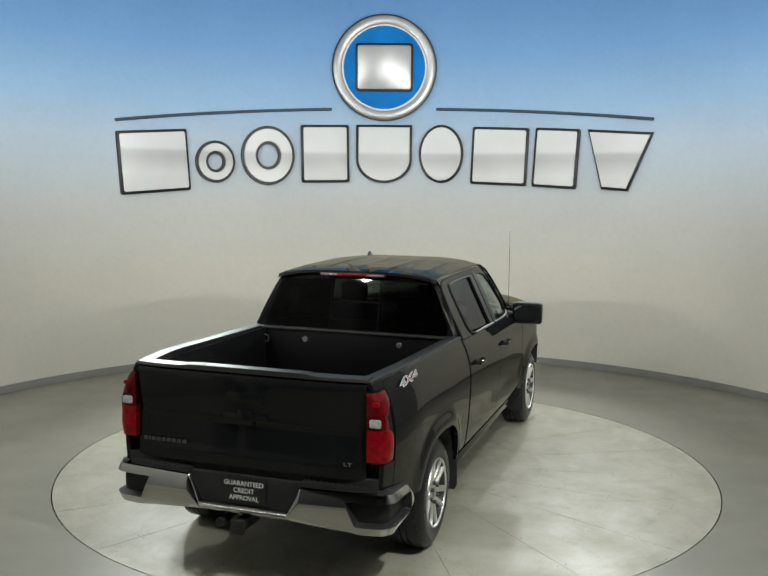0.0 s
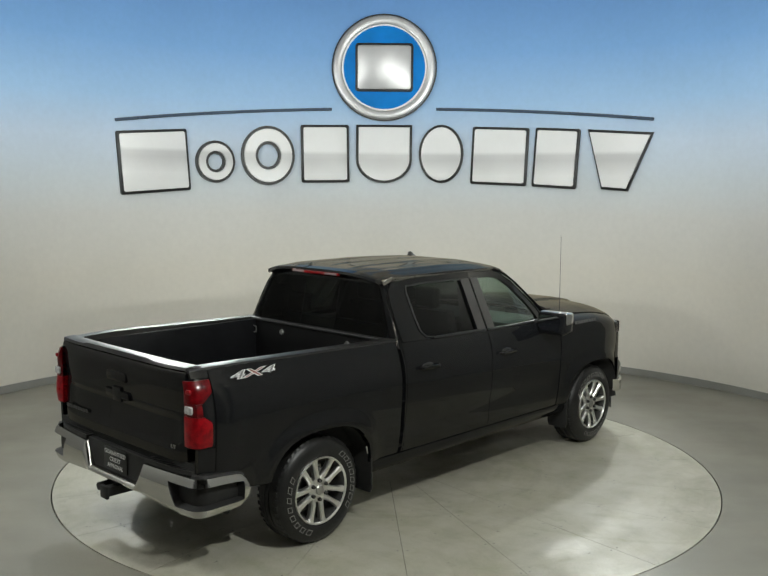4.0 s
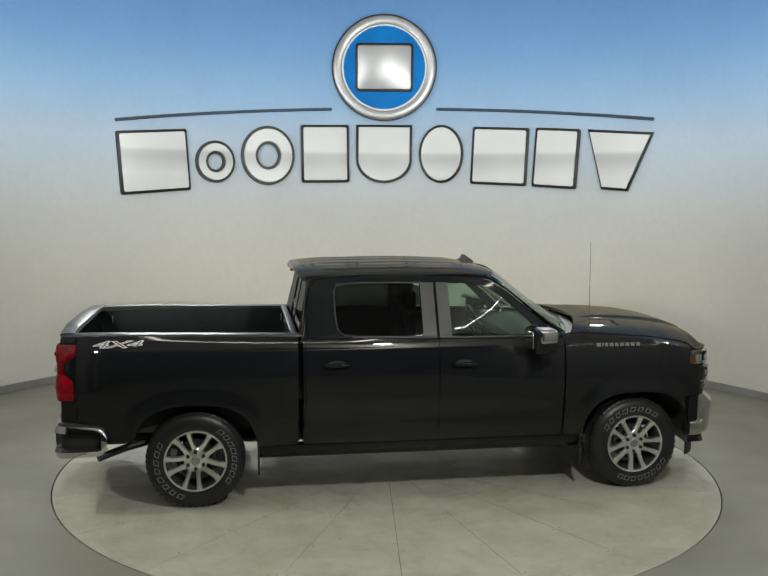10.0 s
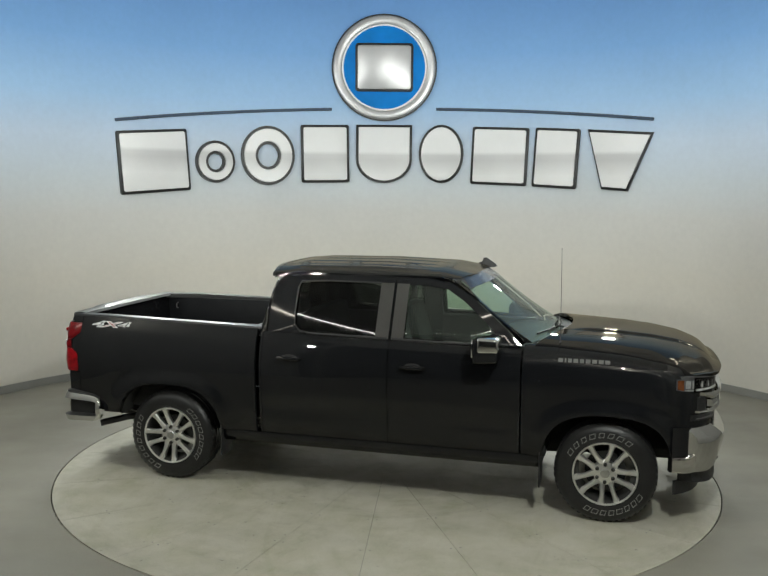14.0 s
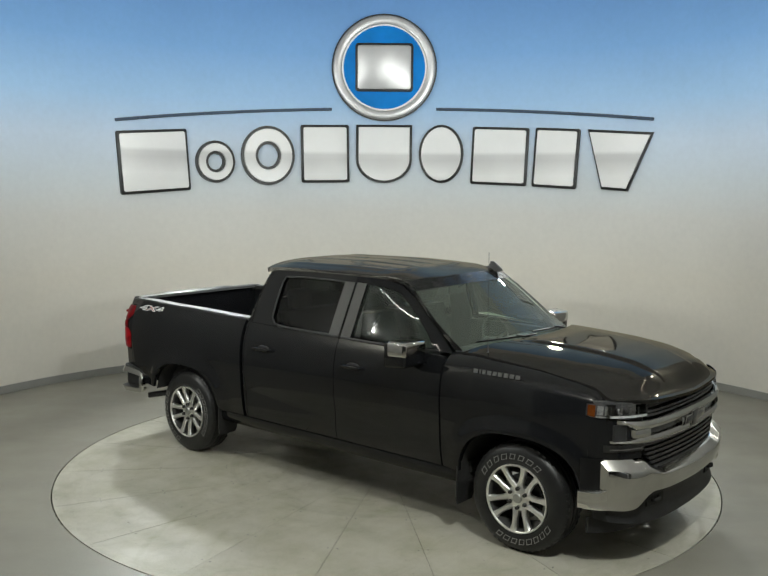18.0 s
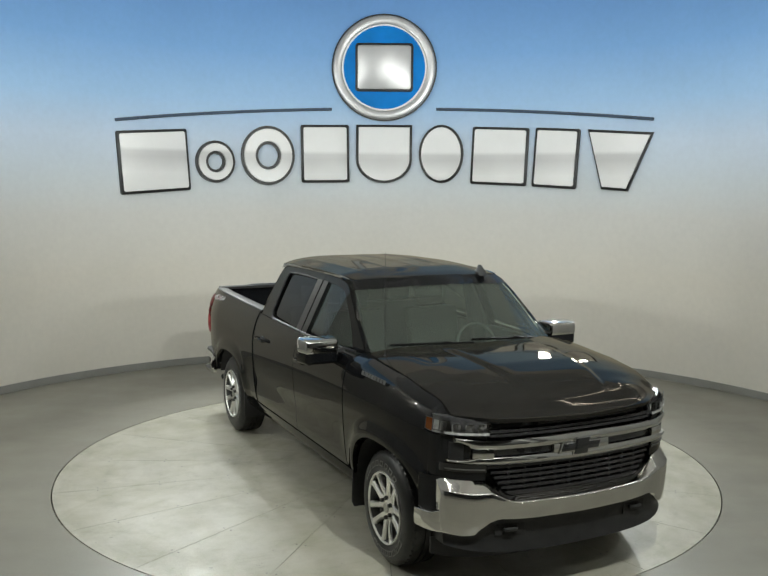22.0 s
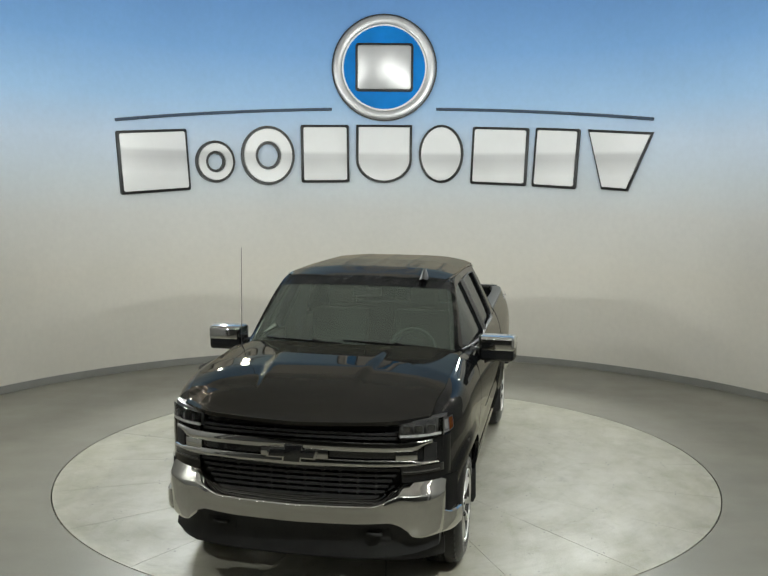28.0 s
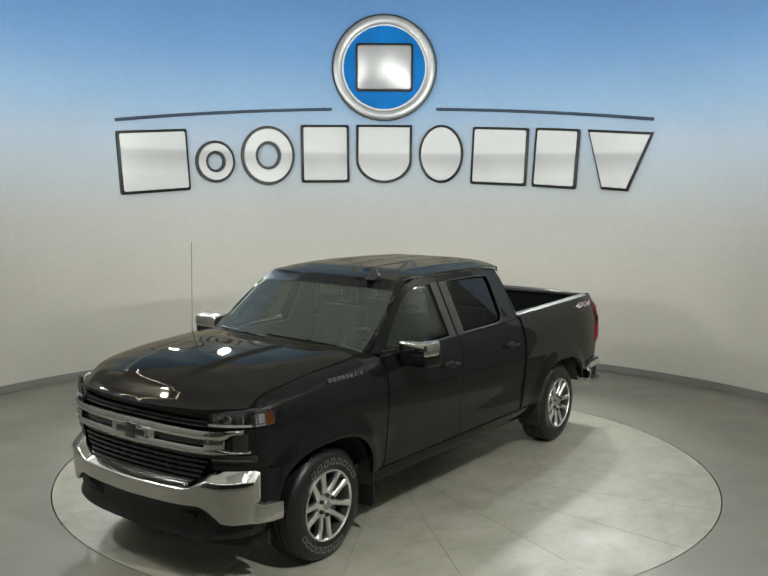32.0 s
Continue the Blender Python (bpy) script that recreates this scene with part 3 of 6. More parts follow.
def door(s, rear):
    x0, x1 = (-0.985, 0.1165) if rear else (0.1235, 1.2)

    d = side_panel("rear_door" if rear else "front_door", s, x0, x1, lambda x: 0.5, belt, 0.035, n=18, label="glossy black door panel")
    out, inn = (RW_OUT, RW_IN) if rear else (FW_OUT, FW_IN)
    bm = bmesh.new()
    frame_ring(bm, out, inn, s)
    part("window_frame", bm, M_PAINT, d)
    pane("side_window", inn, s, M_PRIVACY if rear else M_DOORGLASS, d, label="dark privacy glass" if rear else "clear green-tinted glass")
    # satin pillar cover and the seal along the belt
    bm = bmesh.new()
    px0, px1 = (-0.006, 0.108) if rear else (0.132, 0.236)
    rows = [[(x, s * (glass_y(x, z) + 0.004), z) for x in (px0, px1)] for z in (1.36, 1.5, 1.65, 1.8)]
    grid_mesh(bm, rows)
    bmesh.ops.solidify(bm, geom=bm.faces[:], thickness=0.004)
    part("pillar_cover", bm, M_SATIN, d, "satin dark grey pillar cover")
    bm = bmesh.new()
    a, b = (-0.6, 0.1) if rear else (0.14, 1.08)
    tube(bm, [(a + (b - a) * k / 6, s * (glass_y(a + (b - a) * k / 6, 1.365) + 0.008), belt(a + (b - a) * k / 6) + 0.012) for k in range(7)], 0.011, 8)
    part("belt_seal", bm, M_PLASTIC, d)
    if rear:
        bm = bmesh.new()
        pts = [RW_IN[i] for i in (7, 6, 5, 4, 3, 2, 1, 0, 11, 10, 9)]
        tube(bm, [(x, s * (glass_y(x, z) + 0.003), z) for x, z in pts], 0.0065, 8)
        part("window_seal", bm, M_PLASTIC, d)
    handle(d, s, -0.735 if rear else 0.33, 1.163 if rear else 1.15)
    # inner trim
    bm = bmesh.new()
    box(bm, x0 + 0.06, x1 - 0.06, min(s * 0.86, s * 0.93), max(s * 0.86, s * 0.93), 0.55, 1.33, 0.02)
    part("door_card", bm, M_TRIM, d)
    return d


def bars(parent, mat, x0, x1, z0, z1, widths, gap, place, depth=0.004):
    """A row of plain bars in place of lettering."""
    total = sum(widths) + gap * (len(widths) - 1)
    k = (x1 - x0) / total
    u = x0
    for w_ in widths:
        bm = bmesh.new()
        c = [place(u + a * w_ * k, z0 + b * (z1 - z0)) for a, b in ((0, 0), (1, 0), (1, 1), (0, 1))]
        n_ = (Vector(c[1]) - Vector(c[0])).cross(Vector(c[3]) - Vector(c[0])).normalized() * depth
        lo = [bm.verts.new(p) for p in c]
        hi = [bm.verts.new(Vector(p) + n_) for p in c]
        bm.faces.new(lo[::-1])
        bm.faces.new(hi)
        for i in range(4):
            bm.faces.new((lo[i], lo[(i + 1) % 4], hi[(i + 1) % 4], hi[i]))
        part("badge_bar", bm, mat, parent, smooth=0)
        u += (w_ + gap) * k


def lettering(name, text, size, depth, mat, parent, m, stretch=1.0, shear=0.0, label="", grow=0.012):
    """Words in the built-in font as a mesh."""
    cu = bpy.data.curves.new(name, "FONT")
    cu.body, cu.size, cu.extrude, cu.align_x, cu.align_y, cu.shear = text, size, depth, "CENTER", "CENTER", shear
    cu.offset = size * grow
    tmp = bpy.data.objects.new(name, cu)
    scene.collection.objects.link(tmp)
    bpy.context.view_layer.update()
    me = bpy.data.meshes.new_from_object(tmp.evaluated_get(bpy.context.evaluated_depsgraph_get()))
    bpy.data.objects.remove(tmp)
    me.transform(m @ Matrix.Diagonal((stretch, 1, 1, 1)))
    me.materials.clear()
    me.materials.append(mat)
    ob = new(name, me)
    ob.parent = parent
    if label:
        tagged(ob, label)
    return ob


def wheel_well(s, hub):
    bm = bmesh.new()
    n = 24
    rows = []
    low, high = (0.46, 0.4) if hub > 0 else (0.42, 0.55)     # where it ends before and behind the wheel
    for k in range(n + 1):
        a = math.pi * k / n
        c, q = math.cos(a), math.sin(a)
        x = hub + 0.497 * math.copysign(abs(c) ** (2 / 2.7), c)
        z = max(HZ + 0.467 * abs(q) ** (2 / 2.7), low if c > 0 else high)
        rows.append([(x, s * 0.97, z), (x, s * 0.5, z)])
    rows = [[(rows[0][0][0], s * 0.97, low), (rows[0][0][0], s * 0.5, low)]] + rows + [[(rows[-1][0][0], s * 0.97, high), (rows[-1][0][0], s * 0.5, high)]]
    grid_mesh(bm, rows)
    back = [bm.verts.new((r[1][0], s * 0.5, r[1][2])) for r in rows]
    bm.faces.new(back)
    part("wheel_liner", bm, M_LINER, truck)


def wheel(s, hub):
    """Tyre, five twin-spoke alloy rim, cap and six nuts."""
    w_ = new("wheel")
    w_.parent = truck
    w_.location = (hub, 0, HZ)
    yo = s * 0.985
    first, second = (103, -73) if hub > 0 else (200, 8)
    prof = [(0.242, 0.012), (0.254, 0.002), (0.29, -0.004), (0.335, 0.002), (0.362, 0.014), (0.384, 0.032), (0.394, 0.05), (0.398, 0.075), (0.398, 0.11), (0.389, 0.113), (0.389, 0.121), (0.399, 0.124), (0.399, 0.156), (0.389, 0.159), (0.389, 0.167), (0.398, 0.17), (0.394, 0.23), (0.37, 0.26), (0.3, 0.27), (0.242, 0.26)]
    bm = bmesh.new()
    lathe(bm, [(r, yo - s * h) for r, h in prof], "y", 64)
    part("tyre", bm, M_RUBBER, w_, "black tyre with raised white lettering")
    bm = bmesh.new()
    for k in range(48):
        a = 2 * math.pi * k / 48
        c, q = math.cos(a), math.sin(a)
        t = 0.015 if k % 2 else 0.011
        for h0, h1, r0, r1 in ((0.03, 0.07, 0.38, 0.3965), (0.205, 0.245, 0.38, 0.3965)):
            vs = []
            for r in (r0, r1):
                for h in (h0 + (0.012 if r == r1 else 0), h1):
                    for d in (-t, t):
                        vs.append(bm.verts.new((r * c - d * q, yo - s * h, r * q + d * c)))
            for f in ((0, 1, 3, 2), (4, 6, 7, 5), (0, 4, 5, 1), (2, 3, 7, 6), (0, 2, 6, 4), (1, 5, 7, 3)):
                bm.faces.new([vs[i] for i in f])
    tagged(part("tread", bm, M_RUBBER, w_), kind="stuff")
    bm = bmesh.new()
    for a0, count, step in ((radians(first), 8, 0.232), (radians(second), 8, 0.205)):
        for k in range(count):
            a = a0 + (k - (count - 1) / 2) * step
            u = Vector((math.cos(a), 0, math.sin(a)))
            v = Vector((-math.sin(a), 0, math.cos(a)))
            c = u * 0.309 + Vector((0, yo + s * 0.0045, 0))
            wide, high, lean_ = 0.0185 + 0.003 * (k % 3 == 1), 0.0175, s * 0.3

            def at(i, j):
                return c + v * (i * wide + j * high * lean_) + u * (j * high)
            for (i0, j0), (i1, j1) in (((-1, -1), (1, -1)), ((1, -1), (1, 1)), ((1, 1), (-1, 1)), ((-1, 1), (-1, -1))):
                p0, p1 = at(i0, j0), at(i1, j1)
                d = (p1 - p0).normalized()
                w = d.cross(Vector((0, 1, 0))) * 0.0021
                q = [p0 - w - d * 0.0027, p1 - w + d * 0.0027, p1 + w + d * 0.0027, p0 + w - d * 0.0027]
                vs = [bm.verts.new(p) for p in q] + [bm.verts.new(p + Vector((0, s * 0.002, 0))) for p in q]
                bm.faces.new(vs[:4])
                bm.faces.new(vs[4:])
                for i in range(4):
                    bm.faces.new((vs[i], vs[(i + 1) % 4], vs[4 + (i + 1) % 4], vs[4 + i]))
    tagged(part("tyre_lettering", bm, M_TYREWHITE, w_, "raised white outlined marks on the tyre"), kind="stuff")
    bm = bmesh.new()
    lathe(bm, [(0.25, yo - s * 0.006), (0.246, yo - s * 0.002), (0.234, yo - s * 0.006), (0.226, yo - s * 0.02), (0.22, yo - s * 0.06), (0.21, yo - s * 0.2), (0.245, yo - s * 0.24)], "y", 56)
    part("rim_barrel", bm, M_RIM_SHADE, w_)
    bm = bmesh.new()
    lathe(bm, [(0.253, yo - s * 0.004), (0.2495, yo + s * 0.0055), (0.2405, yo + s * 0.0045), (0.2365, yo - s * 0.002), (0.2345, yo - s * 0.014), (0.24, yo - s * 0.014)], "y", 56)
    part("rim_lip", bm, M_ALLOY, w_)
    # spokes: five pairs of near-parallel bars, dished towards the hub
    base = radians(-81 if hub > 0 else -98)
    for k in range(5):
        a0 = base + 2 * math.pi * k / 5
        for side in (-1, 1):
            bm = bmesh.new()
            stations = [(0.045, side * 0.62, 0.026, 0.03), (0.082, side * 0.45, 0.028, 0.026), (0.117, side * 0.325, 0.0215, 0.016), (0.158, side * 0.276, 0.0192, 0.01), (0.197, side * 0.26, 0.0205, 0.006), (0.225, side * 0.262, 0.026, 0.003), (0.24, side * 0.264, 0.034, 0.001)]
            rows = []
            for r, da, hw, dep in stations:
                a = a0 + da
                u = Vector((math.cos(a), 0, math.sin(a)))
                v = Vector((-math.sin(a), 0, math.cos(a)))
                face = yo - s * dep
                rows.append([u * r - v * hw + Vector((0, face - s * 0.014, 0)), u * r - v * hw * 0.62 + Vector((0, face, 0)), u * r + v * hw * 0.62 + Vector((0, face, 0)), u * r + v * hw + Vector((0, face - s * 0.014, 0)), u * r + v * hw * 0.8 + Vector((0, face - s * 0.05, 0)), u * r - v * hw * 0.8 + Vector((0, face - s * 0.05, 0))])
            vs = grid_mesh(bm, rows, True)
            bm.faces.new(vs[0])
            bm.faces.new(vs[-1])
            part("spoke", bm, M_ALLOY, w_, "machined silver alloy spoke, one of a pair", 30)
    lathe_bm = bmesh.new()
    lathe(lathe_bm, [(0, yo - s * 0.02), (0.055, yo - s * 0.022), (0.092, yo - s * 0.03), (0.098, yo - s * 0.07), (0, yo - s * 0.08)], "y", 30)
    part("hub_disc", lathe_bm, M_ALLOY, w_)
    bm = bmesh.new()
    lathe(bm, [(0, yo - s * 0.008), (0.03, yo - s * 0.01), (0.036, yo - s * 0.016), (0.036, yo - s * 0.03)], "y", 24)
    part("hub_cap", bm, M_BADGE, w_)
    for k in range(6):
        a = 2 * math.pi * (k + 0.5) / 6
        bm = bmesh.new()
        lathe(bm, [(0, yo - s * 0.002), (0.011, yo - s * 0.003), (0.0145, yo - s * 0.01), (0.0155, yo - s * 0.034)], "y", 10)
        bmesh.ops.translate(bm, verts=bm.verts, vec=(0.07 * math.cos(a), 0, 0.07 * math.sin(a)))
        part("lug_nut", bm, M_NUT, w_, "dark steel lug nut")
    bm = bmesh.new()
    lathe(bm, [(0.05, yo - s * 0.1), (0.16, yo - s * 0.1), (0.16, yo - s * 0.13), (0.05, yo - s * 0.13)], "y", 36)
    part("brake_disc", bm, M_RIM_SHADE, w_)


for s in (-1, 1):
    # bed side with its decal
    bs = side_panel("bed_side", s, -2.775, -1.048, bed_low, bed_top, 0.03, hub=-HX, rows=26, label="glossy black bed side with flared arch")
    lower = side_panel("bed_corner", s, -2.9, -2.781, lambda x: 0.6, lambda x: 0.905, 0.03, n=6)
    top_corner = side_panel("bed_corner", s, -2.9, -2.781, lambda x: 1.362, bed_top, 0.03, n=6, rows=6)

    def decal_at(u, v, s=s):
        return (u, s * (half_width(u, v) + 0.003), v)
    mm = Matrix.Translation((-2.47, s * (half_width(-2.47, 1.35) + 0.0015), 1.352)) @ Euler((radians(90 - 22 * 1), 0, 0 if s < 0 else math.pi)).to_matrix().to_4x4()
    for txt, dx, mt in (("4", -0.13, M_DECAL), ("X", 0.0, M_DECALRED), ("4", 0.127, M_DECAL)):
        lettering("decal_figure", txt, 0.076, 0.0008, M_PRINT, bs, mm @ Matrix.Translation((dx, 0, 0.003)), 2.85, 0.3, "white-edged four-by-four sticker figure", 0.035)
        lettering("figure_fill", txt, 0.076, 0.0012, mt, bs, mm @ Matrix.Translation((dx, 0, 0.004)), 2.85, 0.3, "silver or red fill of the figure", -0.012)
    # rail cap along the top of the bed side
    bm = bmesh.new()
    rows = []
    for k in range(15):
        x = -2.9 + (1.885) * k / 14
        z, y = bed_top(x), half_width(x, bed_top(x))
        rows.append([(x, s * (y + 0.002), z - 0.004), (x, s * (y - 0.004), z + 0.012), (x, s * (y - 0.03), z + 0.017), (x, s * (y - 0.105), z + 0.012), (x, s * (y - 0.112), z - 0.03), (x, s * (y - 0.06), z - 0.03)])
    vs = grid_mesh(bm, rows, True)
    bm.faces.new(vs[0])
    bm.faces.new(vs[-1])
    part("rail_cap", bm, M_RAIL, truck, "black ribbed plastic bed rail cap")
    bm = bmesh.new()
    yi = 0.79
    box(bm, -2.84, -1.03, min(s * yi, s * (yi + 0.03)), max(s * yi, s * (yi + 0.03)), 0.86, 1.39, 0.008)
    part("bed_inner_side", bm, M_BEDLINER, truck)
    bm = bmesh.new()
    box(bm, -2.2, -1.52, min(s * 0.55, s * 0.8), max(s * 0.55, s * 0.8), 0.87, 1.06, 0.05, 3)
    part("bed_wheel_box", bm, M_BEDLINER, truck)
    for x, z in ((-2.72, 1.3), (-2.72, 0.95), (-1.1, 1.3), (-1.1, 0.95)):
        bm = bmesh.new()
        tube(bm, [(x, s * 0.79, z - 0.03), (x, s * 0.76, z - 0.025), (x, s * 0.755, z), (x, s * 0.76, z + 0.025), (x, s * 0.79, z + 0.03)], 0.006, 6)
        part("tie_down", bm, M_STEEL, truck)
    door(s, True)
    door(s, False)
    fd = side_panel("front_fender", s, 1.215, 2.5, fender_low, fender_top, 0.03, hub=HX, roll=0.095, rows=26, label="glossy black front fender")
    badge = new("name_badge")
    badge.parent = truck
    tagged(badge, "chrome name badge as plain bars")
    if s < 0:
        bars(badge, M_NAME, 1.49, 1.88, 1.264, 1.292, [3, 1, 2.4, 3, 2.6, 3, 3, 3, 3], 1.1, lambda u, v: (u, -(half_width(u, v) + 0.002), v))
    else:
        bars(badge, M_NAME, -1.88, -1.49, 1.264, 1.292, [3, 3, 3, 3, 2.6, 3, 2.4, 1, 3], 1.1, lambda u, v: (-u, half_width(-u, v) + 0.002, v))
    wheel_well(s, -HX)
    wheel_well(s, HX)
    wheel(s, -HX)
    wheel(s, HX)
    # sill under the doors
    bm = bmesh.new()
    slab(bm, [(s * 0.93, 0.39), (s * 0.958, 0.41), (s * 0.975, 0.45), (s * 0.97, 0.496), (s * 0.86, 0.496), (s * 0.86, 0.39)], "x", -1.36, 1.37, 0.008)
    part("sill", bm, M_PAINT, truck)
    # mud flaps
    for x, z0 in ((-1.375, 0.26), (1.36, 0.24)):
        bm = bmesh.new()
        slab(bm, [(s * 0.78, z0 + 0.04), (s * 0.8, z0), (s * 0.985, z0), (s * 1.005, z0 + 0.04), (s * 1.0, 0.56), (s * 0.78, 0.56)], "x", x, x + 0.014, 0.003)
        part("mud_flap", bm, M_PLASTIC, truck)
    # pillars: front one between door frame and windshield, rear one to the cab's back
    bm = bmesh.new()
    edge = [FW_OUT[i] for i in (8, 7, 6, 5, 4, 3)]
    ws = [(1.27, 0.812, 1.372), (1.13, 0.792, 1.462), (0.99, 0.77, 1.562), (0.85, 0.742, 1.675), (0.735, 0.708, 1.775), (0.64, 0.676, 1.845)]
    rows = []
    for (ex, ez), (wx, wy, wz) in zip(edge, ws):
        ey = glass_y(ex, ez)
        rows.append([(ex + 0.006, s * ey, ez + 0.006), ((ex * 0.6 + wx * 0.4), s * (ey * 0.55 + wy * 0.45 + 0.022), (ez * 0.55 + wz * 0.45) + 0.016), (wx, s * wy, wz)])
    grid_mesh(bm, rows)
    bmesh.ops.solidify(bm, geom=bm.faces[:], thickness=-0.03)
    part("front_pillar", bm, M_PAINT, truck)
    bm = bmesh.new()
    rows = []
    for z in (1.33, 1.375, 1.5, 1.62, 1.72, 1.79, 1.84, 1.862):
        x0 = table(z, [1.33, 1.375, 1.5, 1.66, 1.77, 1.832, 1.862], [-0.985, -0.962, -0.972, -0.962, -0.937, -0.876, -0.84])
        xr = -1.035 + 0.2 * (z - 1.37)
        y = glass_y(-0.9, z)
        rows.append([(x0, s * y, z), ((x0 + xr) / 2 - 0.01, s * (y - 0.002), z), (xr, s * (y - 0.02), z), (xr - 0.012, s * (y - 0.05), z)])
    grid_mesh(bm, rows)
    bmesh.ops.solidify(bm, geom=bm.faces[:], thickness=0.02)
    part("rear_pillar", bm, M_PAINT, truck)
    # cab corner below the belt, down beside the bed
    cc = side_panel("cab_corner", s, -1.006, -0.99, lambda x: 0.5, lambda x: 1.372, 0.08, n=2)

# ---- roof, glass and cab back ----
bm = bmesh.new()


def roof_at(u, v):
    # u along, v across
    x0 = 0.64 + 0.13 * (1 - abs(v) ** 2)
    x = -1.0 + (x0 + 1.0) * u
    half = 0.702 - 0.05 * max(0, u - 0.85) / 0.15 * 0.8
    y = half * v
    spine = table(x, [-1.0, -0.8, -0.1, 0.45, 0.66, 0.77], [1.914, 1.932, 1.942, 1.926, 1.89, 1.862])
    rail = table(x, [-1.0, -0.8, -0.1, 0.45, 0.66, 0.77], [1.85, 1.868, 1.876, 1.868, 1.848, 1.84])
    z = rail + (spine - rail) * (1 - abs(v) ** 4)
    if 0.04 < u < 0.86:
        fade = smooth_step(0.04, 0.16, u) * (1 - smooth_step(0.7, 0.86, u))
        z += 0.006 * fade * max(0.0, math.cos(v * math.pi * 5)) ** 3 * (1 - abs(v) ** 8)
    return (x, y, z)


skin(bm, roof_at, [k / 30 for k in range(31)], [-1 + k / 48 for k in range(97)], 0.03, lambda p: (0, 0, -1))
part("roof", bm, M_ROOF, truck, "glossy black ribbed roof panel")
for s in (-1, 1):
    bm = bmesh.new()
    rows = []
    for k in range(16):
        x = -0.97 + 1.56 * k / 15
        z = table(x, [-1.0, -0.87, -0.5, -0.1, 0.42, 0.6], [1.8, 1.838, 1.85, 1.854, 1.847, 1.818])
        zr = roof_at((x + 1.0) / 1.64, 1)[2]
        rows.append([(x, s * glass_y(x, z), z), (x, s * (glass_y(x, z) - 0.002), z + 0.012), (x, s * 0.7, zr + 0.002), (x, s * 0.66, zr - 0.006)])
    grid_mesh(bm, rows)
    bmesh.ops.solidify(bm, geom=bm.faces[:], thickness=0.02)
    part("roof_rail", bm, M_PAINT, truck)

# rear spoiler lip with the high stop lamp
bm = bmesh.new()
rows = []
for k in range(21):
    y = -0.665 + 1.33 * k / 20
    z = roof_at(0, y / 0.702)[2]
    rows.append([(-0.98, y, z + 0.004), (-1.05 + 0.05 * abs(y / 0.665) ** 4, y, z - 0.008), (-1.055 + 0.05 * abs(y / 0.665) ** 4, y, z - 0.03), (-0.97, y, z - 0.055)])
vs = grid_mesh(bm, rows, True)
bm.faces.new(vs[0])
bm.faces.new(vs[-1])
part("roof_lip", bm, M_PAINT, truck)
bm = bmesh.new()
box(bm, -1.068, -1.03, -0.29, 0.29, 1.862, 1.886, 0.008)
stop = part("stop_lamp", bm, M_RED, truck, "dark red high stop lamp strip")
for y0, y1 in ((-0.28, -0.13), (0.13, 0.28)):
    bm = bmesh.new()
    box(bm, -1.071, -1.05, y0, y1, 1.864, 1.884, 0.006)
    part("cargo_lens", bm, M_CLEAR, stop, "clear cargo lamp lens")

# cab back with the rear window
OUTB = [(-0.9, 0.86), (-0.9, 1.36), (-0.78, 1.62), (-0.7, 1.8), (-0.64, 1.855), (0.0, 1.875), (0.64, 1.855), (0.7, 1.8), (0.78, 1.62), (0.9, 1.36), (0.9, 0.86), (0.0, 0.86)]
INB = [(-0.78, 1.4), (-0.8, 1.46), (-0.73, 1.62), (-0.665, 1.78), (-0.62, 1.815), (0.0, 1.825), (0.62, 1.815), (0.665, 1.78), (0.73, 1.62), (0.8, 1.46), (0.78, 1.4), (0.0, 1.395)]


def back_x(z):
    return -1.038 + 0.2 * (max(z, 1.37) - 1.37)


bm = bmesh.new()
o1 = [bm.verts.new((back_x(z), y, z)) for y, z in OUTB]
i1 = [bm.verts.new((back_x(z), y, z)) for y, z in INB]
i2 = [bm.verts.new((back_x(z) + 0.03, y, z)) for y, z in INB]
o2 = [bm.verts.new((back_x(z) + 0.03, y, z)) for y, z in OUTB]
for k in range(len(OUTB)):
    l = (k + 1) % len(OUTB)
    for a, b in ((o1, i1), (i1, i2), (i2, o2), (o2, o1)):
        bm.faces.new((a[k], a[l], b[l], b[k]))
cb = part("cab_back", bm, M_PAINT, truck)
SLIDE = 0.215          # half width of the sliding centre pane
for s in (-1, 1):
    bm = bmesh.new()
    half = [(y * 1.03, z) for y, z in INB if y * s > 0.05]
    half = sorted(half, key=lambda q: math.atan2(q[1] - 1.6, (abs(q[0]) - 0.5)))
    half = [(s * SLIDE, 1.396)] + half + [(s * SLIDE, 1.824)]
    bm.faces.new([bm.verts.new((back_x(z) - 0.006, y, z)) for y, z in half])
    part("rear_window", bm, M_REARGLASS, cb, "dark tinted rear window pane")
    bm = bmesh.new()
    tube(bm, [(back_x(1.4) - 0.008, s * SLIDE, 1.4), (back_x(1.82) - 0.008, s * SLIDE, 1.82)], 0.004, 6)
    part("slider_seal", bm, M_PANELBLACK, cb)
bm = bmesh.new()
bm.faces.new([bm.verts.new((back_x(z) - 0.002, y, z)) for y, z in ((-SLIDE, 1.396), (SLIDE, 1.396), (SLIDE, 1.824), (-SLIDE, 1.824))])
part("sliding_pane", bm, M_SLIDEGLASS, cb, "lighter tinted sliding centre pane")
bm = bmesh.new()
box(bm, -1.046, -1.03, -0.8, 0.8, 1.25, 1.33, 0.004)
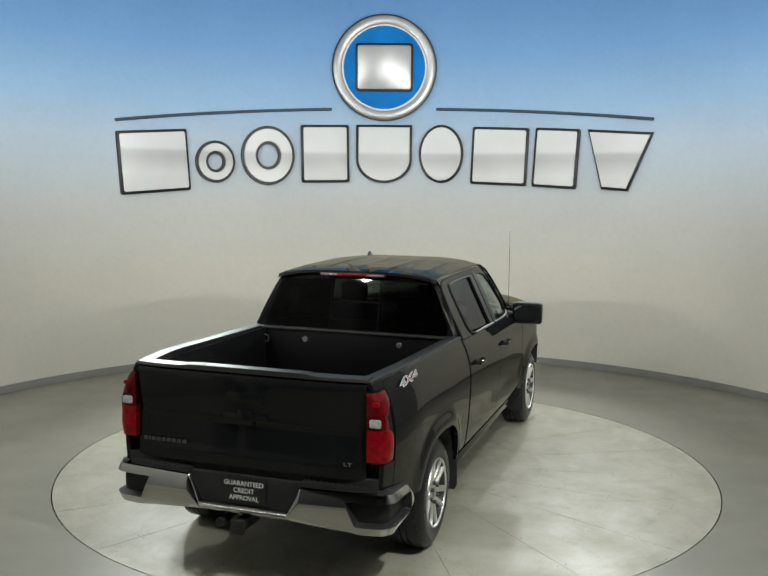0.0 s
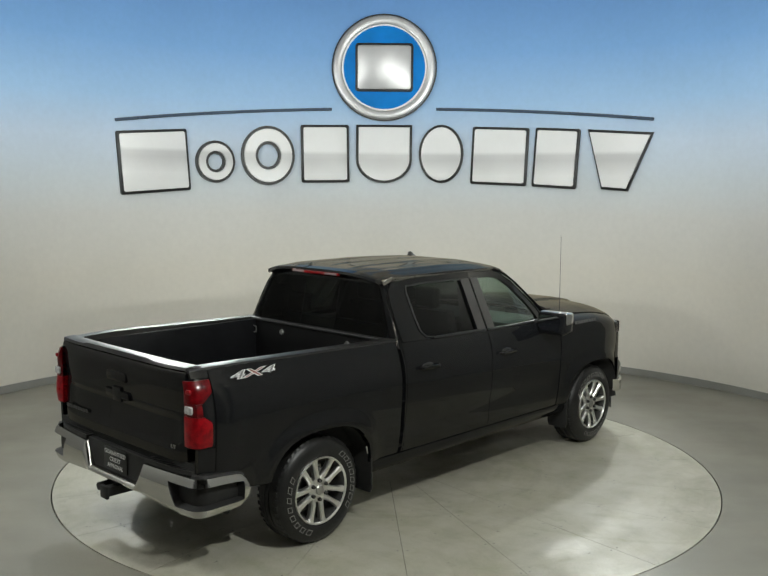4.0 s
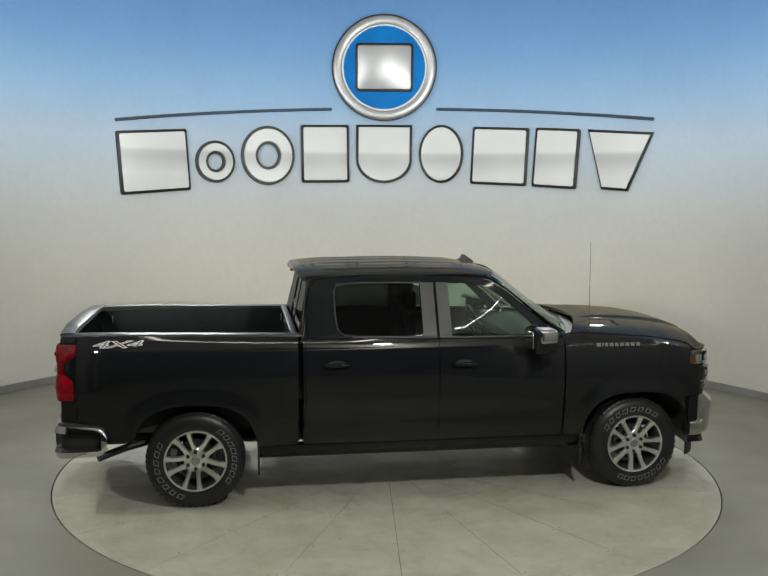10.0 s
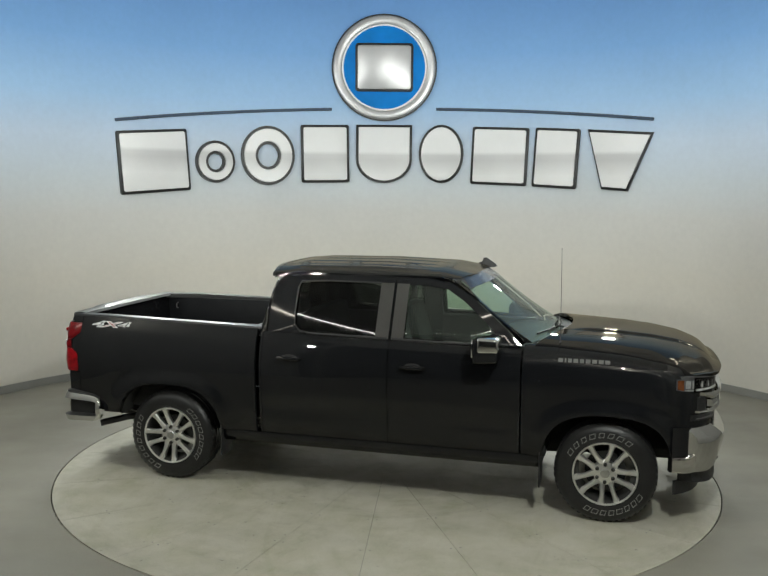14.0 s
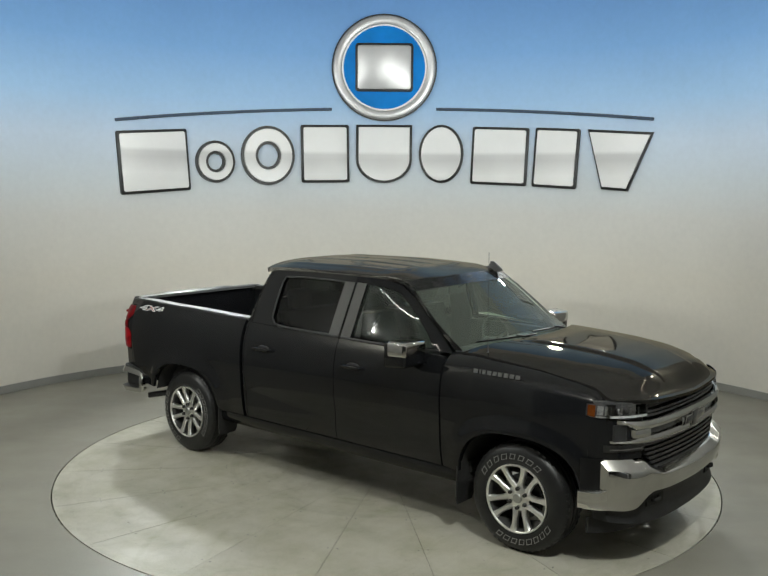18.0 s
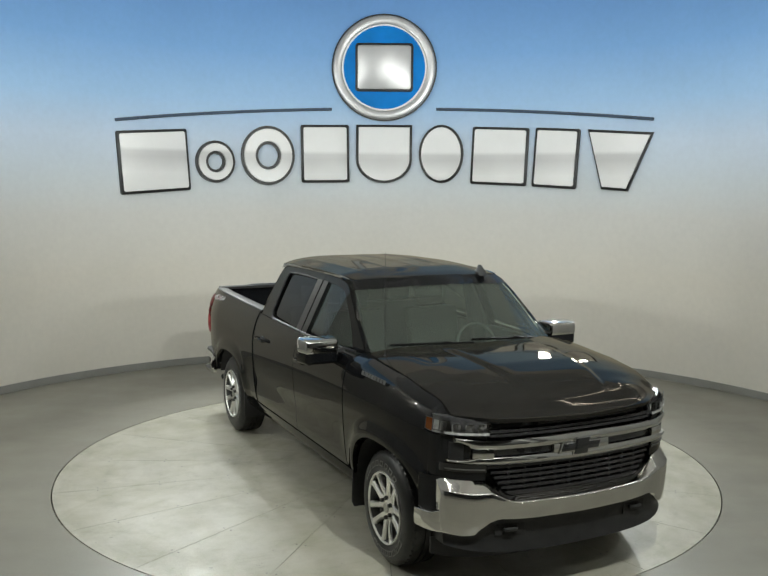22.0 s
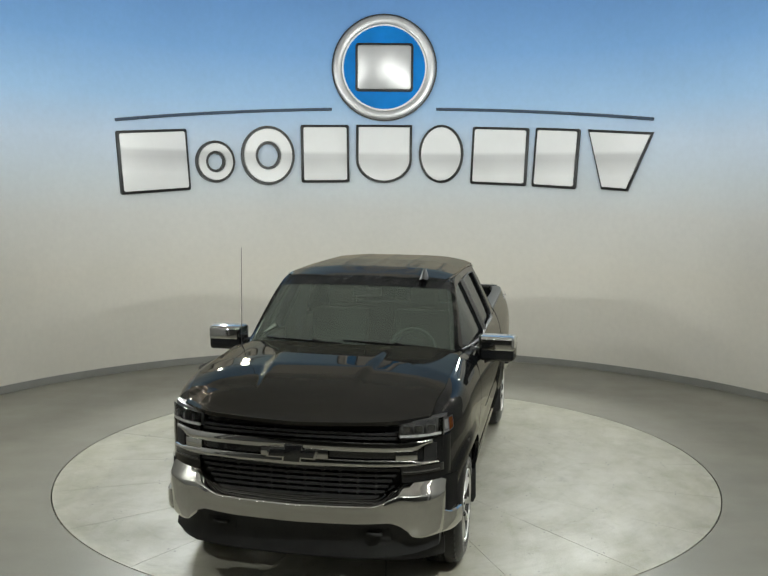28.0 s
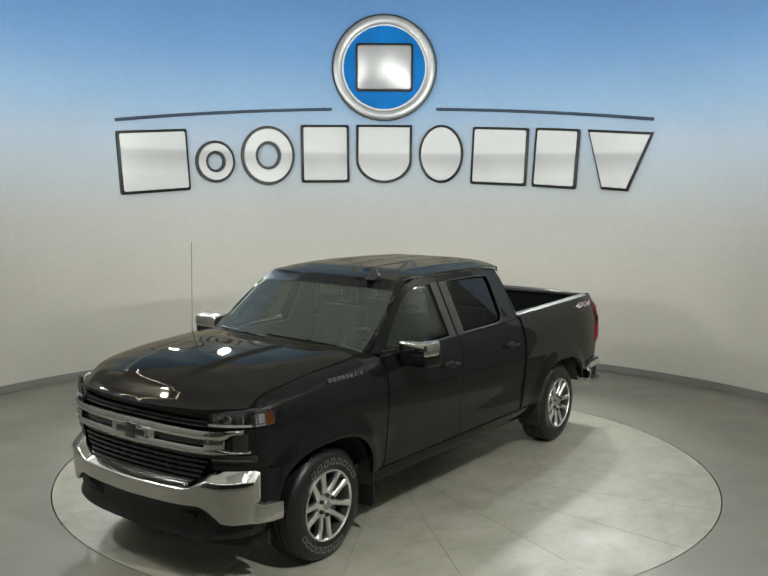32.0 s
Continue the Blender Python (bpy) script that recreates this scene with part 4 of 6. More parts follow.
part("cab_back_rib", bm, M_PAINT, cb)

# windshield
WS = [(1.27, 0.812, 1.372), (1.13, 0.792, 1.462), (0.99, 0.77, 1.562), (0.85, 0.742, 1.675), (0.735, 0.708, 1.775), (0.64, 0.676, 1.845)]
bm = bmesh.new()
rows = []
for i, (x, y, z) in enumerate(WS):
    bulge = 0.17 - 0.012 * i
    rows.append([(x + bulge * (1 - (k / 8) ** 2), y * k / 8, z + 0.028 * (1 - (k / 8) ** 2)) for k in range(-8, 9)])
grid_mesh(bm, rows)
part("windshield", bm, M_SHIELD, truck, "green-tinted curved windshield")
bm = bmesh.new()
rows = []
for i in (0, 1):
    x, y, z = WS[5] if i else WS[4]
    bulge = 0.11 if i else 0.122
    rows.append([(x + bulge * (1 - (k / 8) ** 2) + 0.003, y * k / 8, z + 0.028 * (1 - (k / 8) ** 2) + 0.004) for k in range(-8, 9)])
grid_mesh(bm, rows)
bmesh.ops.solidify(bm, geom=bm.faces[:], thickness=0.003)
part("shade_band", bm, M_DARKBADGE, truck, "dark band along the windshield top")
# cowl and wipers
bm = bmesh.new()
rows = []
for k in range(-10, 11):
    v = k / 10
    xa, xb = 1.27 + 0.17 * (1 - v * v) - 0.03, 1.53 - 0.22 * v * v
    za = 1.372 + 0.028 * (1 - v * v)
    rows.append([(xa, 0.8 * v, za - 0.01), ((xa + xb) / 2, 0.82 * v, za - 0.022), (xb, 0.85 * v, za - 0.01)])
grid_mesh(bm, rows)
bmesh.ops.solidify(bm, geom=bm.faces[:], thickness=-0.01)
part("cowl", bm, M_PLASTIC, truck)
for y0, y1 in ((0.62, -0.02), (-0.02, -0.66)):
    bm = bmesh.new()
    pts = []
    for k in range(9):
        y = y0 + (y1 - y0) * k / 8
        v = y / 0.8
        t = 0.015 + 0.035 * (k / 8)
        x = 1.27 + 0.165 * (1 - v * v) - t * 0.85
        pts.append((x + 0.012, y, 1.372 + 0.028 * (1 - v * v) + t * 0.6 + 0.012))
    tube(bm, pts, 0.008, 6)
    tube(bm, [(1.46, y0 - 0.05, 1.4), (pts[3][0], pts[3][1], pts[3][2] + 0.012)], 0.009, 6)
    part("wiper", bm, M_PANELBLACK, truck, "black windshield wiper")

# ---- hood ----
def front_x(y):
    a = abs(y)
    return 2.752 - 0.12 * a * a - 0.2 * (a / 0.95) ** 7


def hood_at(u, v):
    a = abs(v)
    x0 = 1.535 - 0.235 * v * v
    x1 = front_x(0.84 * v) + 0.008 - 0.06 * smooth_step(0.72, 1.0, a)
    x = x0 + (x1 - x0) * u
    half = table(x, [1.3, 1.6, 2.2, 2.5, 2.8], [0.858, 0.868, 0.862, 0.815, 0.76])
    y = half * v
    zc = table(x, [1.3, 1.5, 1.7, 1.95, 2.2, 2.4, 2.55, 2.66, 2.72, 2.77], [1.445, 1.438, 1.432, 1.42, 1.398, 1.364, 1.318, 1.268, 1.228, 1.175])
    ze = hood_edge(x)
    z = zc + (min(ze, zc) - zc) * a ** 3.4
    # raised middle with two creases, and shallow troughs beside it
    ridge = 0.46 - 0.1 * u
    z += 0.017 * (1 - smooth_step(ridge - 0.028, ridge + 0.028, a)) * smooth_step(0.0, 0.2, u) * (1 - smooth_step(0.75, 0.96, u))
    z += 0.003 * math.exp(-((a - 0.8) / 0.12) ** 2) * (1 - smooth_step(0.6, 0.95, u))
    # the leading edge rolls down on to the lamps and the grille
    z += (1.166 + 0.024 * a - z) * smooth_step(0.86, 1.0, u) ** 1.5
    return (x, y, z)


bm = bmesh.new()
skin(bm, hood_at, [k / 36 for k in range(37)], [-1 + k / 50 for k in range(101)], 0.025, lambda p: (-0.3, 0, -1))
part("hood", bm, M_DUSTY_MUTED, truck, "glossy black hood with raised centre")

M_SLAT = material("grille_plastic", (0.028, 0.028, 0.029), 0.3, spec=0.5, spots=0.2, spot_size=9)


# ---- nose: everything follows the front's curve in plan ----
def nose(bm, y0, y1, top, low, depth=0.05, out=0.0, n=20, lean=0.0, steps=4, bow=0.0, prof=None):
    """A band across the front between two heights, given as functions of |y|."""
    rows = []
    for k in range(n + 1):
        y = y0 + (y1 - y0) * k / n
        a, b = low(abs(y)), top(abs(y))
        x = front_x(y) + out
        row = []
        for t, dx in prof or [(j / steps, bow * math.sin(math.pi * j / steps)) for j in range(steps + 1)]:
            z = a + (b - a) * t
            row.append((x + lean * (z - 0.9) + dx, y, z))
        row += [(x - depth + lean * (b - 0.9), y, b), (x - depth + lean * (a - 0.9), y, a)]
        rows.append(row)
    vs = grid_mesh(bm, rows, True)
    bm.faces.new(vs[0])
    bm.faces.new(vs[-1])
    return bm


def const(z):
    return lambda a: z


grille = part("grille", nose(bmesh.new(), -0.93, 0.93, lambda a: 1.15 - 0.03 * (a / 0.9) ** 2, const(0.68), 0.06, -0.085, 30), M_LINER, truck, "black grille with chrome crossbars")
part("hood_lip", nose(bmesh.new(), -0.64, 0.64, const(1.17), const(1.108), 0.05, -0.05, 24, lean=-0.15), M_PAINT, truck)
# upper grille: three slim slats and short uprights
for z in (1.094, 1.068):
    bm = bmesh.new()
    nose(bm, -0.63, 0.63, const(z + 0.008), const(z - 0.008), 0.05, -0.04, 24, steps=1)
    part("slat", bm, M_SLAT, grille)
for k in range(9):
    y = -0.56 + 1.12 * k / 8
    bm = bmesh.new()
    box(bm, front_x(y) - 0.075, front_x(y) - 0.05, y - 0.006, y + 0.006, 1.055, 1.108, 0.002)
    part("slat_tie", bm, M_SLAT, grille)
# lower grille slats
for k in range(6):
    z = 0.7 + 0.034 * k
    hw = 0.53 + 0.12 * k / 5
    bm = bmesh.new()
    nose(bm, -hw, hw, const(z + 0.0085), const(z - 0.0085), 0.05, -0.03, 24, steps=1)
    part("slat", bm, M_SLAT, grille)
for k in range(10):
    y = -0.5 + 1.0 * k / 9
    bm = bmesh.new()
    box(bm, front_x(y) - 0.075, front_x(y) - 0.045, y - 0.01, y + 0.01, 0.69, 0.885, 0.003)
    part("slat_tie", bm, M_SLAT, grille)
# chrome crossbar: upper and lower rails joined round a long slot, tapering out under the headlamps
bm = bmesh.new()
nose(bm, -0.84, 0.84, lambda a: table(a, [0, 0.62, 0.7, 0.9], [1.052, 1.047, 1.05, 1.068]), lambda a: table(a, [0, 0.74, 0.8, 0.9], [0.994, 0.992, 1.03, 1.048]), 0.06, 0.0, 60, bow=0.012)
part("upper_bar", bm, M_CHROME, grille, "chrome upper grille bar")
bm = bmesh.new()
nose(bm, -0.872, 0.872, lambda a: table(a, [0, 0.72, 0.78, 0.9], [0.94, 0.94, 0.925, 0.922]), lambda a: table(a, [0, 0.7, 0.9], [0.888, 0.897, 0.908]), 0.06, 0.0, 60, bow=0.012)
part("lower_bar", bm, M_CHROME, grille, "chrome lower grille bar")
for s in (-1, 1):
    bm = bmesh.new()
    a, b = sorted((s * 0.135, s * 0.215))
    nose(bm, a, b, const(0.9935), const(0.9405), 0.05, 0.006, 6, bow=0.004)
    part("bar_link", bm, M_CHROME, grille)
    bm = bmesh.new()
    a, b = sorted((s * 0.63, s * 0.755))
    nose(bm, a, b, const(0.9935), const(0.9405), 0.05, 0.006, 8, bow=0.004)
    part("bar_link", bm, M_CHROME, grille)
    bm = bmesh.new()
    a, b = sorted((s * 0.218, s * 0.628))
    nose(bm, a, b, const(0.99), const(0.944), 0.03, -0.022, 12)
    part("slot_insert", bm, M_DARKBADGE, grille)
# plain dark emblem
bm = bmesh.new()
xo = front_x(0) + 0.012
slab(bm, [(-0.15, 0.988), (-0.165, 0.942), (0.125, 0.942), (0.14, 0.988)], "x", xo - 0.015, xo + 0.006, 0.004)
slab(bm, [(-0.052, 1.016), (-0.067, 0.914), (0.037, 0.914), (0.052, 1.016)], "x", xo - 0.015, xo + 0.008, 0.004)
part("emblem", bm, M_DARKBADGE, grille, "plain dark cross-shaped emblem")
bm = bmesh.new()
slab(bm, [(-0.164, 0.996), (-0.182, 0.934), (0.14, 0.934), (0.158, 0.996)], "x", xo - 0.02, xo + 0.001, 0.003)
slab(bm, [(-0.062, 1.024), (-0.078, 0.906), (0.046, 0.906), (0.062, 1.024)], "x", xo - 0.02, xo + 0.003, 0.003)
part("emblem_frame", bm, M_CHROME, grille, "chrome edge round the emblem")

# headlamps
for s in (-1, 1):
    def lamp_band(y0, y1, top, low, depth, out, mat, name, parent, label="", n=10, bow=0.0):
        a, b = sorted((s * y0, s * y1))
        bm_ = bmesh.new()
        nose(bm_, a, b, top, low, depth, out, n, bow=bow)
        return part(name, bm_, mat, parent, label)
    hl = lamp_band(0.64, 0.905, lambda a: 1.162 + 0.026 * (a - 0.64) / 0.27, lambda a: 1.07, 0.1, -0.06, M_LAMPBACK, "headlamp", truck, "clear headlamp with chrome reflectors")
    lamp_band(0.64, 0.9, lambda a: 1.16 + 0.026 * (a - 0.64) / 0.27, lambda a: 1.072, 0.004, -0.012, pane_glass("lamp_lens", (0.9, 0.9, 0.9)) if s < 0 else bpy.data.materials["lamp_lens"], "lens", hl)
    for k, y in enumerate((0.685, 0.755, 0.825)):
        xr_ = front_x(y) - 0.05
        bm = bmesh.new()
        ring_o, ring_i = rounded(0.062, 0.056, 0.014, 3, s * y, 1.122), rounded(0.036, 0.03, 0.01, 3, s * y, 1.122)
        grid_mesh(bm, [[(xr_ + 0.022, u, v) for u, v in ring_o], [(xr_ + 0.024, u * 0.97 + s * y * 0.03, v * 0.97 + 1.122 * 0.03) for u, v in ring_o], [(xr_, u, v) for u, v in ring_i]], True)
        part("reflector", bm, M_REFLECTOR, hl, "square chrome reflector cup")
        bm = bmesh.new()
        slab(bm, ring_i, "x", xr_ - 0.004, xr_ + 0.006, 0.002)
        part("lamp_core", bm, M_LAMPWHITE, hl)
    lamp_band(0.65, 0.885, lambda a: 1.096, lambda a: 1.08, 0.02, -0.009, M_REFLECTOR, "light_blade", hl)
    # the lamp wraps round the corner on to the fender: clear first, then amber

    def wrap_piece(name, x0, x1, z0, z1, out, mat, label=""):
        bm_ = bmesh.new()
        rows_ = []
        for k in range(7):
            x = x0 + (x1 - x0) * k / 6
            low = z0 + 0.012 * max(0.0, (2.42 - x) / 0.05)
            rows_.append([(x, s * (half_width(x, z) + out - 0.03 * smooth_step(2.5, 2.6, x)), z) for z in (low, low + (z1 - low) * 0.5, z1)])
        grid_mesh(bm_, rows_)
        bmesh.ops.solidify(bm_, geom=bm_.faces[:], thickness=0.012)
        return part(name, bm_, mat, hl, label)
    wrap_piece("side_housing", 2.372, 2.545, 1.076, 1.17, 0.002, M_LAMPBACK)
    wrap_piece("side_marker", 2.382, 2.43, 1.084, 1.162, 0.0045, M_AMBER, "amber side marker")
    for x0 in (2.442, 2.49):
        wrap_piece("side_reflector", x0, x0 + 0.038, 1.098, 1.158, 0.0045, M_REFLECTOR)
    wrap_piece("light_blade", 2.436, 2.545, 1.08, 1.09, 0.005, M_REFLECTOR)
    # black cheek under the headlamp with a running lamp
    ch = lamp_band(0.66, 0.93, lambda a: 1.066, lambda a: 0.79, 0.12, -0.03, M_PAINT, "nose_cheek", truck)
    lamp_band(0.66, 0.9, lambda a: 0.895, lambda a: 0.845, 0.02, -0.016, M_DARKBADGE, "running_lamp", ch, "dark running lamp strip")
    lamp_band(0.67, 0.88, lambda a: 0.865, lambda a: 0.858, 0.02, -0.01, M_SATIN, "lamp_blade", ch)
    lamp_band(0.79, 0.86, lambda a: 1.03, lambda a: 0.92, 0.03, -0.02, M_PLASTIC, "air_slot", ch)
    # fender return below the lamp
    sp = side_panel("fender_return", s, 2.385, 2.5, lambda x: 0.76, lambda x: 1.07, 0.04, n=5, rows=8)

# ---- front bumper ----
def bump_top(a):
    return table(a, [0, 0.5, 0.56, 0.66, 0.9, 0.96], [0.692, 0.7, 0.725, 0.79, 0.8, 0.79])


def bump_low(a):
    return table(a, [0, 0.4, 0.6, 0.66, 0.74, 0.8, 0.96], [0.53, 0.535, 0.545, 0.52, 0.452, 0.442, 0.456])


bm = bmesh.new()
nose(bm, -0.915, 0.915, bump_top, bump_low, 0.07, 0.03, 72, prof=[(0, -0.012), (0.06, 0.004), (0.3, 0.014), (0.62, 0.022), (0.74, 0.022), (0.775, 0.017), (0.8, 0.006), (0.9, -0.03), (1, -0.07)])
fb = part("front_bumper", bm, M_CHROME, truck, "polished chrome front bumper")
for s in (-1, 1):
    bm = bmesh.new()
    rows = []
    for k in range(13):
        t = k / 12
        x = table(t, [0, 0.12, 0.3, 0.6, 1], [2.54, 2.522, 2.486, 2.44, 2.365])
        y = table(t, [0, 0.12, 0.3, 0.6, 1], [0.908, 0.934, 0.962, 0.986, 1.006])
        zt = 0.6 - 0.02 * smooth_step(0.0, 0.3, t)
        zl = 0.448 + 0.01 * t
        rows.append([(x - 0.008, s * (y - 0.012), zl), (x, s * y, zl + 0.016), (x, s * (y + 0.004), (zt + zl) / 2), (x, s * y, zt - 0.008), (x - 0.006, s * (y - 0.01), zt), (x - 0.03, s * (y - 0.06), zt), (x - 0.03, s * (y - 0.06), zl)])
    vs = grid_mesh(bm, rows, True)
    bm.faces.new(vs[0])
    bm.faces.new(vs[-1])
    part("bumper_wing", bm, M_CHROME, fb)
    bm = bmesh.new()
    rows = [[(x, s * (0.89 + 0.085 * ((2.5 - x) / 0.14) ** 0.6), z) for z in (0.54, 0.6, 0.7, 0.8)] for x in (2.5, 2.48, 2.45, 2.42, 2.39, 2.36)]
    grid_mesh(bm, rows)
    bmesh.ops.solidify(bm, geom=bm.faces[:], thickness=0.03)
    part("bumper_end", bm, M_PLASTIC, fb)
    bm = bmesh.new()
    a, b = sorted((s * 0.4, s * 0.6))
    nose(bm, a, b, const(0.5), const(0.43), 0.06, -0.02, 8)
    part("tow_pocket", bm, M_LINER, fb)
    bm = bmesh.new()
    tube(bm, [(2.637, s * 0.46, 0.46), (2.715, s * 0.46, 0.47), (2.725, s * 0.5, 0.47), (2.715, s * 0.54, 0.47), (2.637, s * 0.54, 0.46)], 0.013, 8)
    part("tow_hook", bm, M_LINER, fb)
bm = bmesh.new()
nose(bm, -0.88, 0.88, lambda a: bump_low(a) + 0.012, lambda a: 0.315 + 0.05 * (a / 0.88) ** 4, 0.12, -0.01, 40, bow=-0.02)
part("valance", bm, M_PLASTIC, fb, "matte black lower valance")
bm = bmesh.new()
nose(bm, -0.9, 0.9, lambda a: 0.37, lambda a: 0.258, 0.02, -0.12, 30)
part("air_dam", bm, M_PLASTIC, fb)

# ---- mirrors, antenna, fin ----
for s in (-1, 1):
    def shell(grow, z0, z1, x0, x1):
        """A rounded box that narrows a little to the front."""
        bm_ = bmesh.new()
        a_, b_ = sorted((s * (0.965 - grow), s * (1.262 + grow)))
        box(bm_, x0, x1 + grow, a_, b_, z0, z1, 0.03, 4)
        for v in bm_.verts:
            k = smooth_step(x0, x1, v.co.x)
            v.co.y = s * 1.113 + (v.co.y - s * 1.113) * (1 - 0.12 * k)
            v.co.z = 1.37 + (v.co.z - 1.37) * (1 - 0.1 * k)
        return bm_
    mi = part("door_mirror", shell(0.0, 1.25, 1.456, 0.855, 1.05), M_PAINT, truck, "black door mirror with chrome cap")
    part("mirror_cap", shell(0.004, 1.335, 1.462, 0.885, 1.052), M_CHROME, mi, "chrome mirror cap")
    bm = bmesh.new()
    slab(bm, rounded(0.225, 0.145, 0.035, 4, s * 1.105, 1.36), "x", 0.843, 0.852, 0.0)
    part("mirror_glass", bm, M_MIRROR, mi)
    bm = bmesh.new()
    tube(bm, [(0.95, s * 0.9, 1.318), (0.95, s * 0.98, 1.31), (0.945, s * 1.06, 1.325)], [0.05, 0.034, 0.028], 10)
    part("mirror_arm", bm, M_PLASTIC, mi)
bm = bmesh.new()
tube(bm, [(1.49, -0.8, 1.36), (1.488, -0.8, 1.44), (1.48, -0.8, 2.135)], [0.006, 0.003, 0.0017], 6)
an = part("antenna", bm, M_PLASTIC, truck, "thin black whip antenna")
bm = bmesh.new()
lathe(bm, [(0, 0.03), (0.012, 0.026), (0.018, 0.0), (0, 0.0)], "z", 12)
bmesh.ops.translate(bm, verts=bm.verts, vec=(1.49, -0.8, 1.362))
part("antenna_foot", bm, M_PLASTIC, an)
bm = bmesh.new()
fin = [(0.79, 1.862), (0.775, 1.885), (0.69, 1.945), (0.66, 1.943), (0.645, 1.905), (0.6, 1.888), (0.6, 1.875)]
rows = []
for wy in (-0.032, -0.022, -0.007, 0.007, 0.022, 0.032):
    k = 1 - (abs(wy) / 0.032) ** 2
    rows.append([(0.69 + (x - 0.69) * (0.72 + 0.28 * k), 0.488 + wy, 1.85 + max(0.0, z - 1.85) * (0.12 + 0.88 * k)) for x, z in fin])
vs = grid_mesh(bm, rows)
bm.faces.new(vs[0])
bm.faces.new(vs[-1])
part("roof_fin", bm, M_PLASTIC, truck, "black shark-fin aerial on the roof edge")

# ---- bed and tailgate ----
bm = bmesh.new()
box(bm, -2.86, -1.03, -0.82, 0.82, 0.8, 0.85)
bed = part("bed_floor", bm, M_BEDLINER, truck)
for k in range(11):
    y = -0.5 + k * 0.1
    bm = bmesh.new()
    box(bm, -2.8, -1.06, y - 0.03, y + 0.03, 0.85, 0.866, 0.006)
    part("floor_rib", bm, M_BEDLINER, bed)
bm = bmesh.new()
box(bm, -1.075, -1.048, -0.85, 0.85, 0.8, 1.385, 0.01)
bulk = part("bed_front_wall", bm, M_PANELBLACK, truck)
for y in (-0.42, 0.42):
    bm = bmesh.new()
    lathe(bm, [(0, -0.016), (0.02, -0.014), (0.026, -0.004), (0.026, 0.0)], "x", 16)
    bmesh.ops.translate(bm, verts=bm.verts, vec=(-1.075, y, 1.31))
    part("tie_down_cup", bm, M_STEEL, bulk)
bm = bmesh.new()
box(bm, -1.1, -1.045, -0.84, 0.84, 1.385, 1.408, 0.008)
part("bed_front_cap", bm, M_PLASTIC, truck)


def gate_at(u, v):
    y = -0.822 + 1.644 * u
    z = 0.79 + 0.628 * v
    x = table(z, [0.79, 0.86, 1.0, 1.12, 1.2, 1.28, 1.36, 1.395, 1.418], [-2.93, -2.935, -2.928, -2.922, -2.93, -2.938, -2.945, -2.938, -2.912])
    inside = min(1.0, (0.822 - abs(y)) / 0.06)
    if 0.87 < z < 1.1 and abs(y) < 0.76:
        x += 0.012 * smooth_step(0.87, 0.9, z) * (1 - smooth_step(1.07, 1.1, z)) * smooth_step(0.76, 0.72, abs(y))
    return (x + 0.03 * (abs(y) / 0.822) ** 6, y, z)


bm = bmesh.new()
skin(bm, gate_at, [k / 40 for k in range(41)], [k / 40 for k in range(41)], 0.085, lambda p: (1, 0, 0))
gate = part("tailgate", bm, M_PAINT, truck, "glossy black tailgate")
bm = bmesh.new()
rows = []
for k in range(25):
    y = -0.83 + 1.66 * k / 24
    x = 0.03 * (abs(y) / 0.822) ** 6
    h = 0.012 * (1 - smooth_step(0.4, 0.5, abs(y)))
    rows.append([(-2.945 + x, y, 1.412), (-2.935 + x, y, 1.43 + h), (-2.87 + x, y, 1.436 + h), (-2.82 + x, y, 1.43), (-2.81 + x, y, 1.405)])
vs = grid_mesh(bm, rows, True)
bm.faces.new(vs[0])
bm.faces.new(vs[-1])
part("gate_cap", bm, M_RAIL, gate, "satin black cap along the tailgate top")
bm = bmesh.new()
slab(bm, rounded(0.26, 0.07, 0.02, 4, 0.0, 1.255), "x", -2.945, -2.93, 0.004)
part("gate_handle", bm, M_PAINT, gate)
bm = bmesh.new()
slab(bm, [(-0.15, 1.15), (-0.165, 1.1), (0.15, 1.1), (0.165, 1.15)], "x", -2.94, -2.922, 0.004)
slab(bm, [(-0.05, 1.175), (-0.06, 1.075), (0.05, 1.075), (0.06, 1.175)], "x", -2.942, -2.922, 0.004)
part("gate_emblem", bm, M_PAINT, gate, "plain dark cross-shaped emblem")
badge = new("name_badge")
badge.parent = truck
tagged(badge, "chrome name badge as plain bars")
bars(badge, M_NAME, -0.765, -0.44, 0.905, 0.928, [3, 1, 2.4, 3, 2.6, 3, 3, 3, 3], 1.1, lambda u, v: (-2.932, -u, v), 0.004)
lettering("trim_badge", "LT", 0.034, 0.003, M_BADGE, gate, Matrix.Translation((-2.938, -0.71, 0.89)) @ Euler((radians(90), 0, radians(-90))).to_matrix().to_4x4(), 1.6, 0.0, "small chrome trim badge")

# tail lamps wrap round the corners; the lens edge steps back between its upper and lower half
def lens_edge(z):
    return table(z, [0.91, 0.925, 1.075, 1.125, 1.2, 1.268, 1.345, 1.36], [-2.815, -2.8, -2.802, -2.868, -2.872, -2.782, -2.78, -2.79])


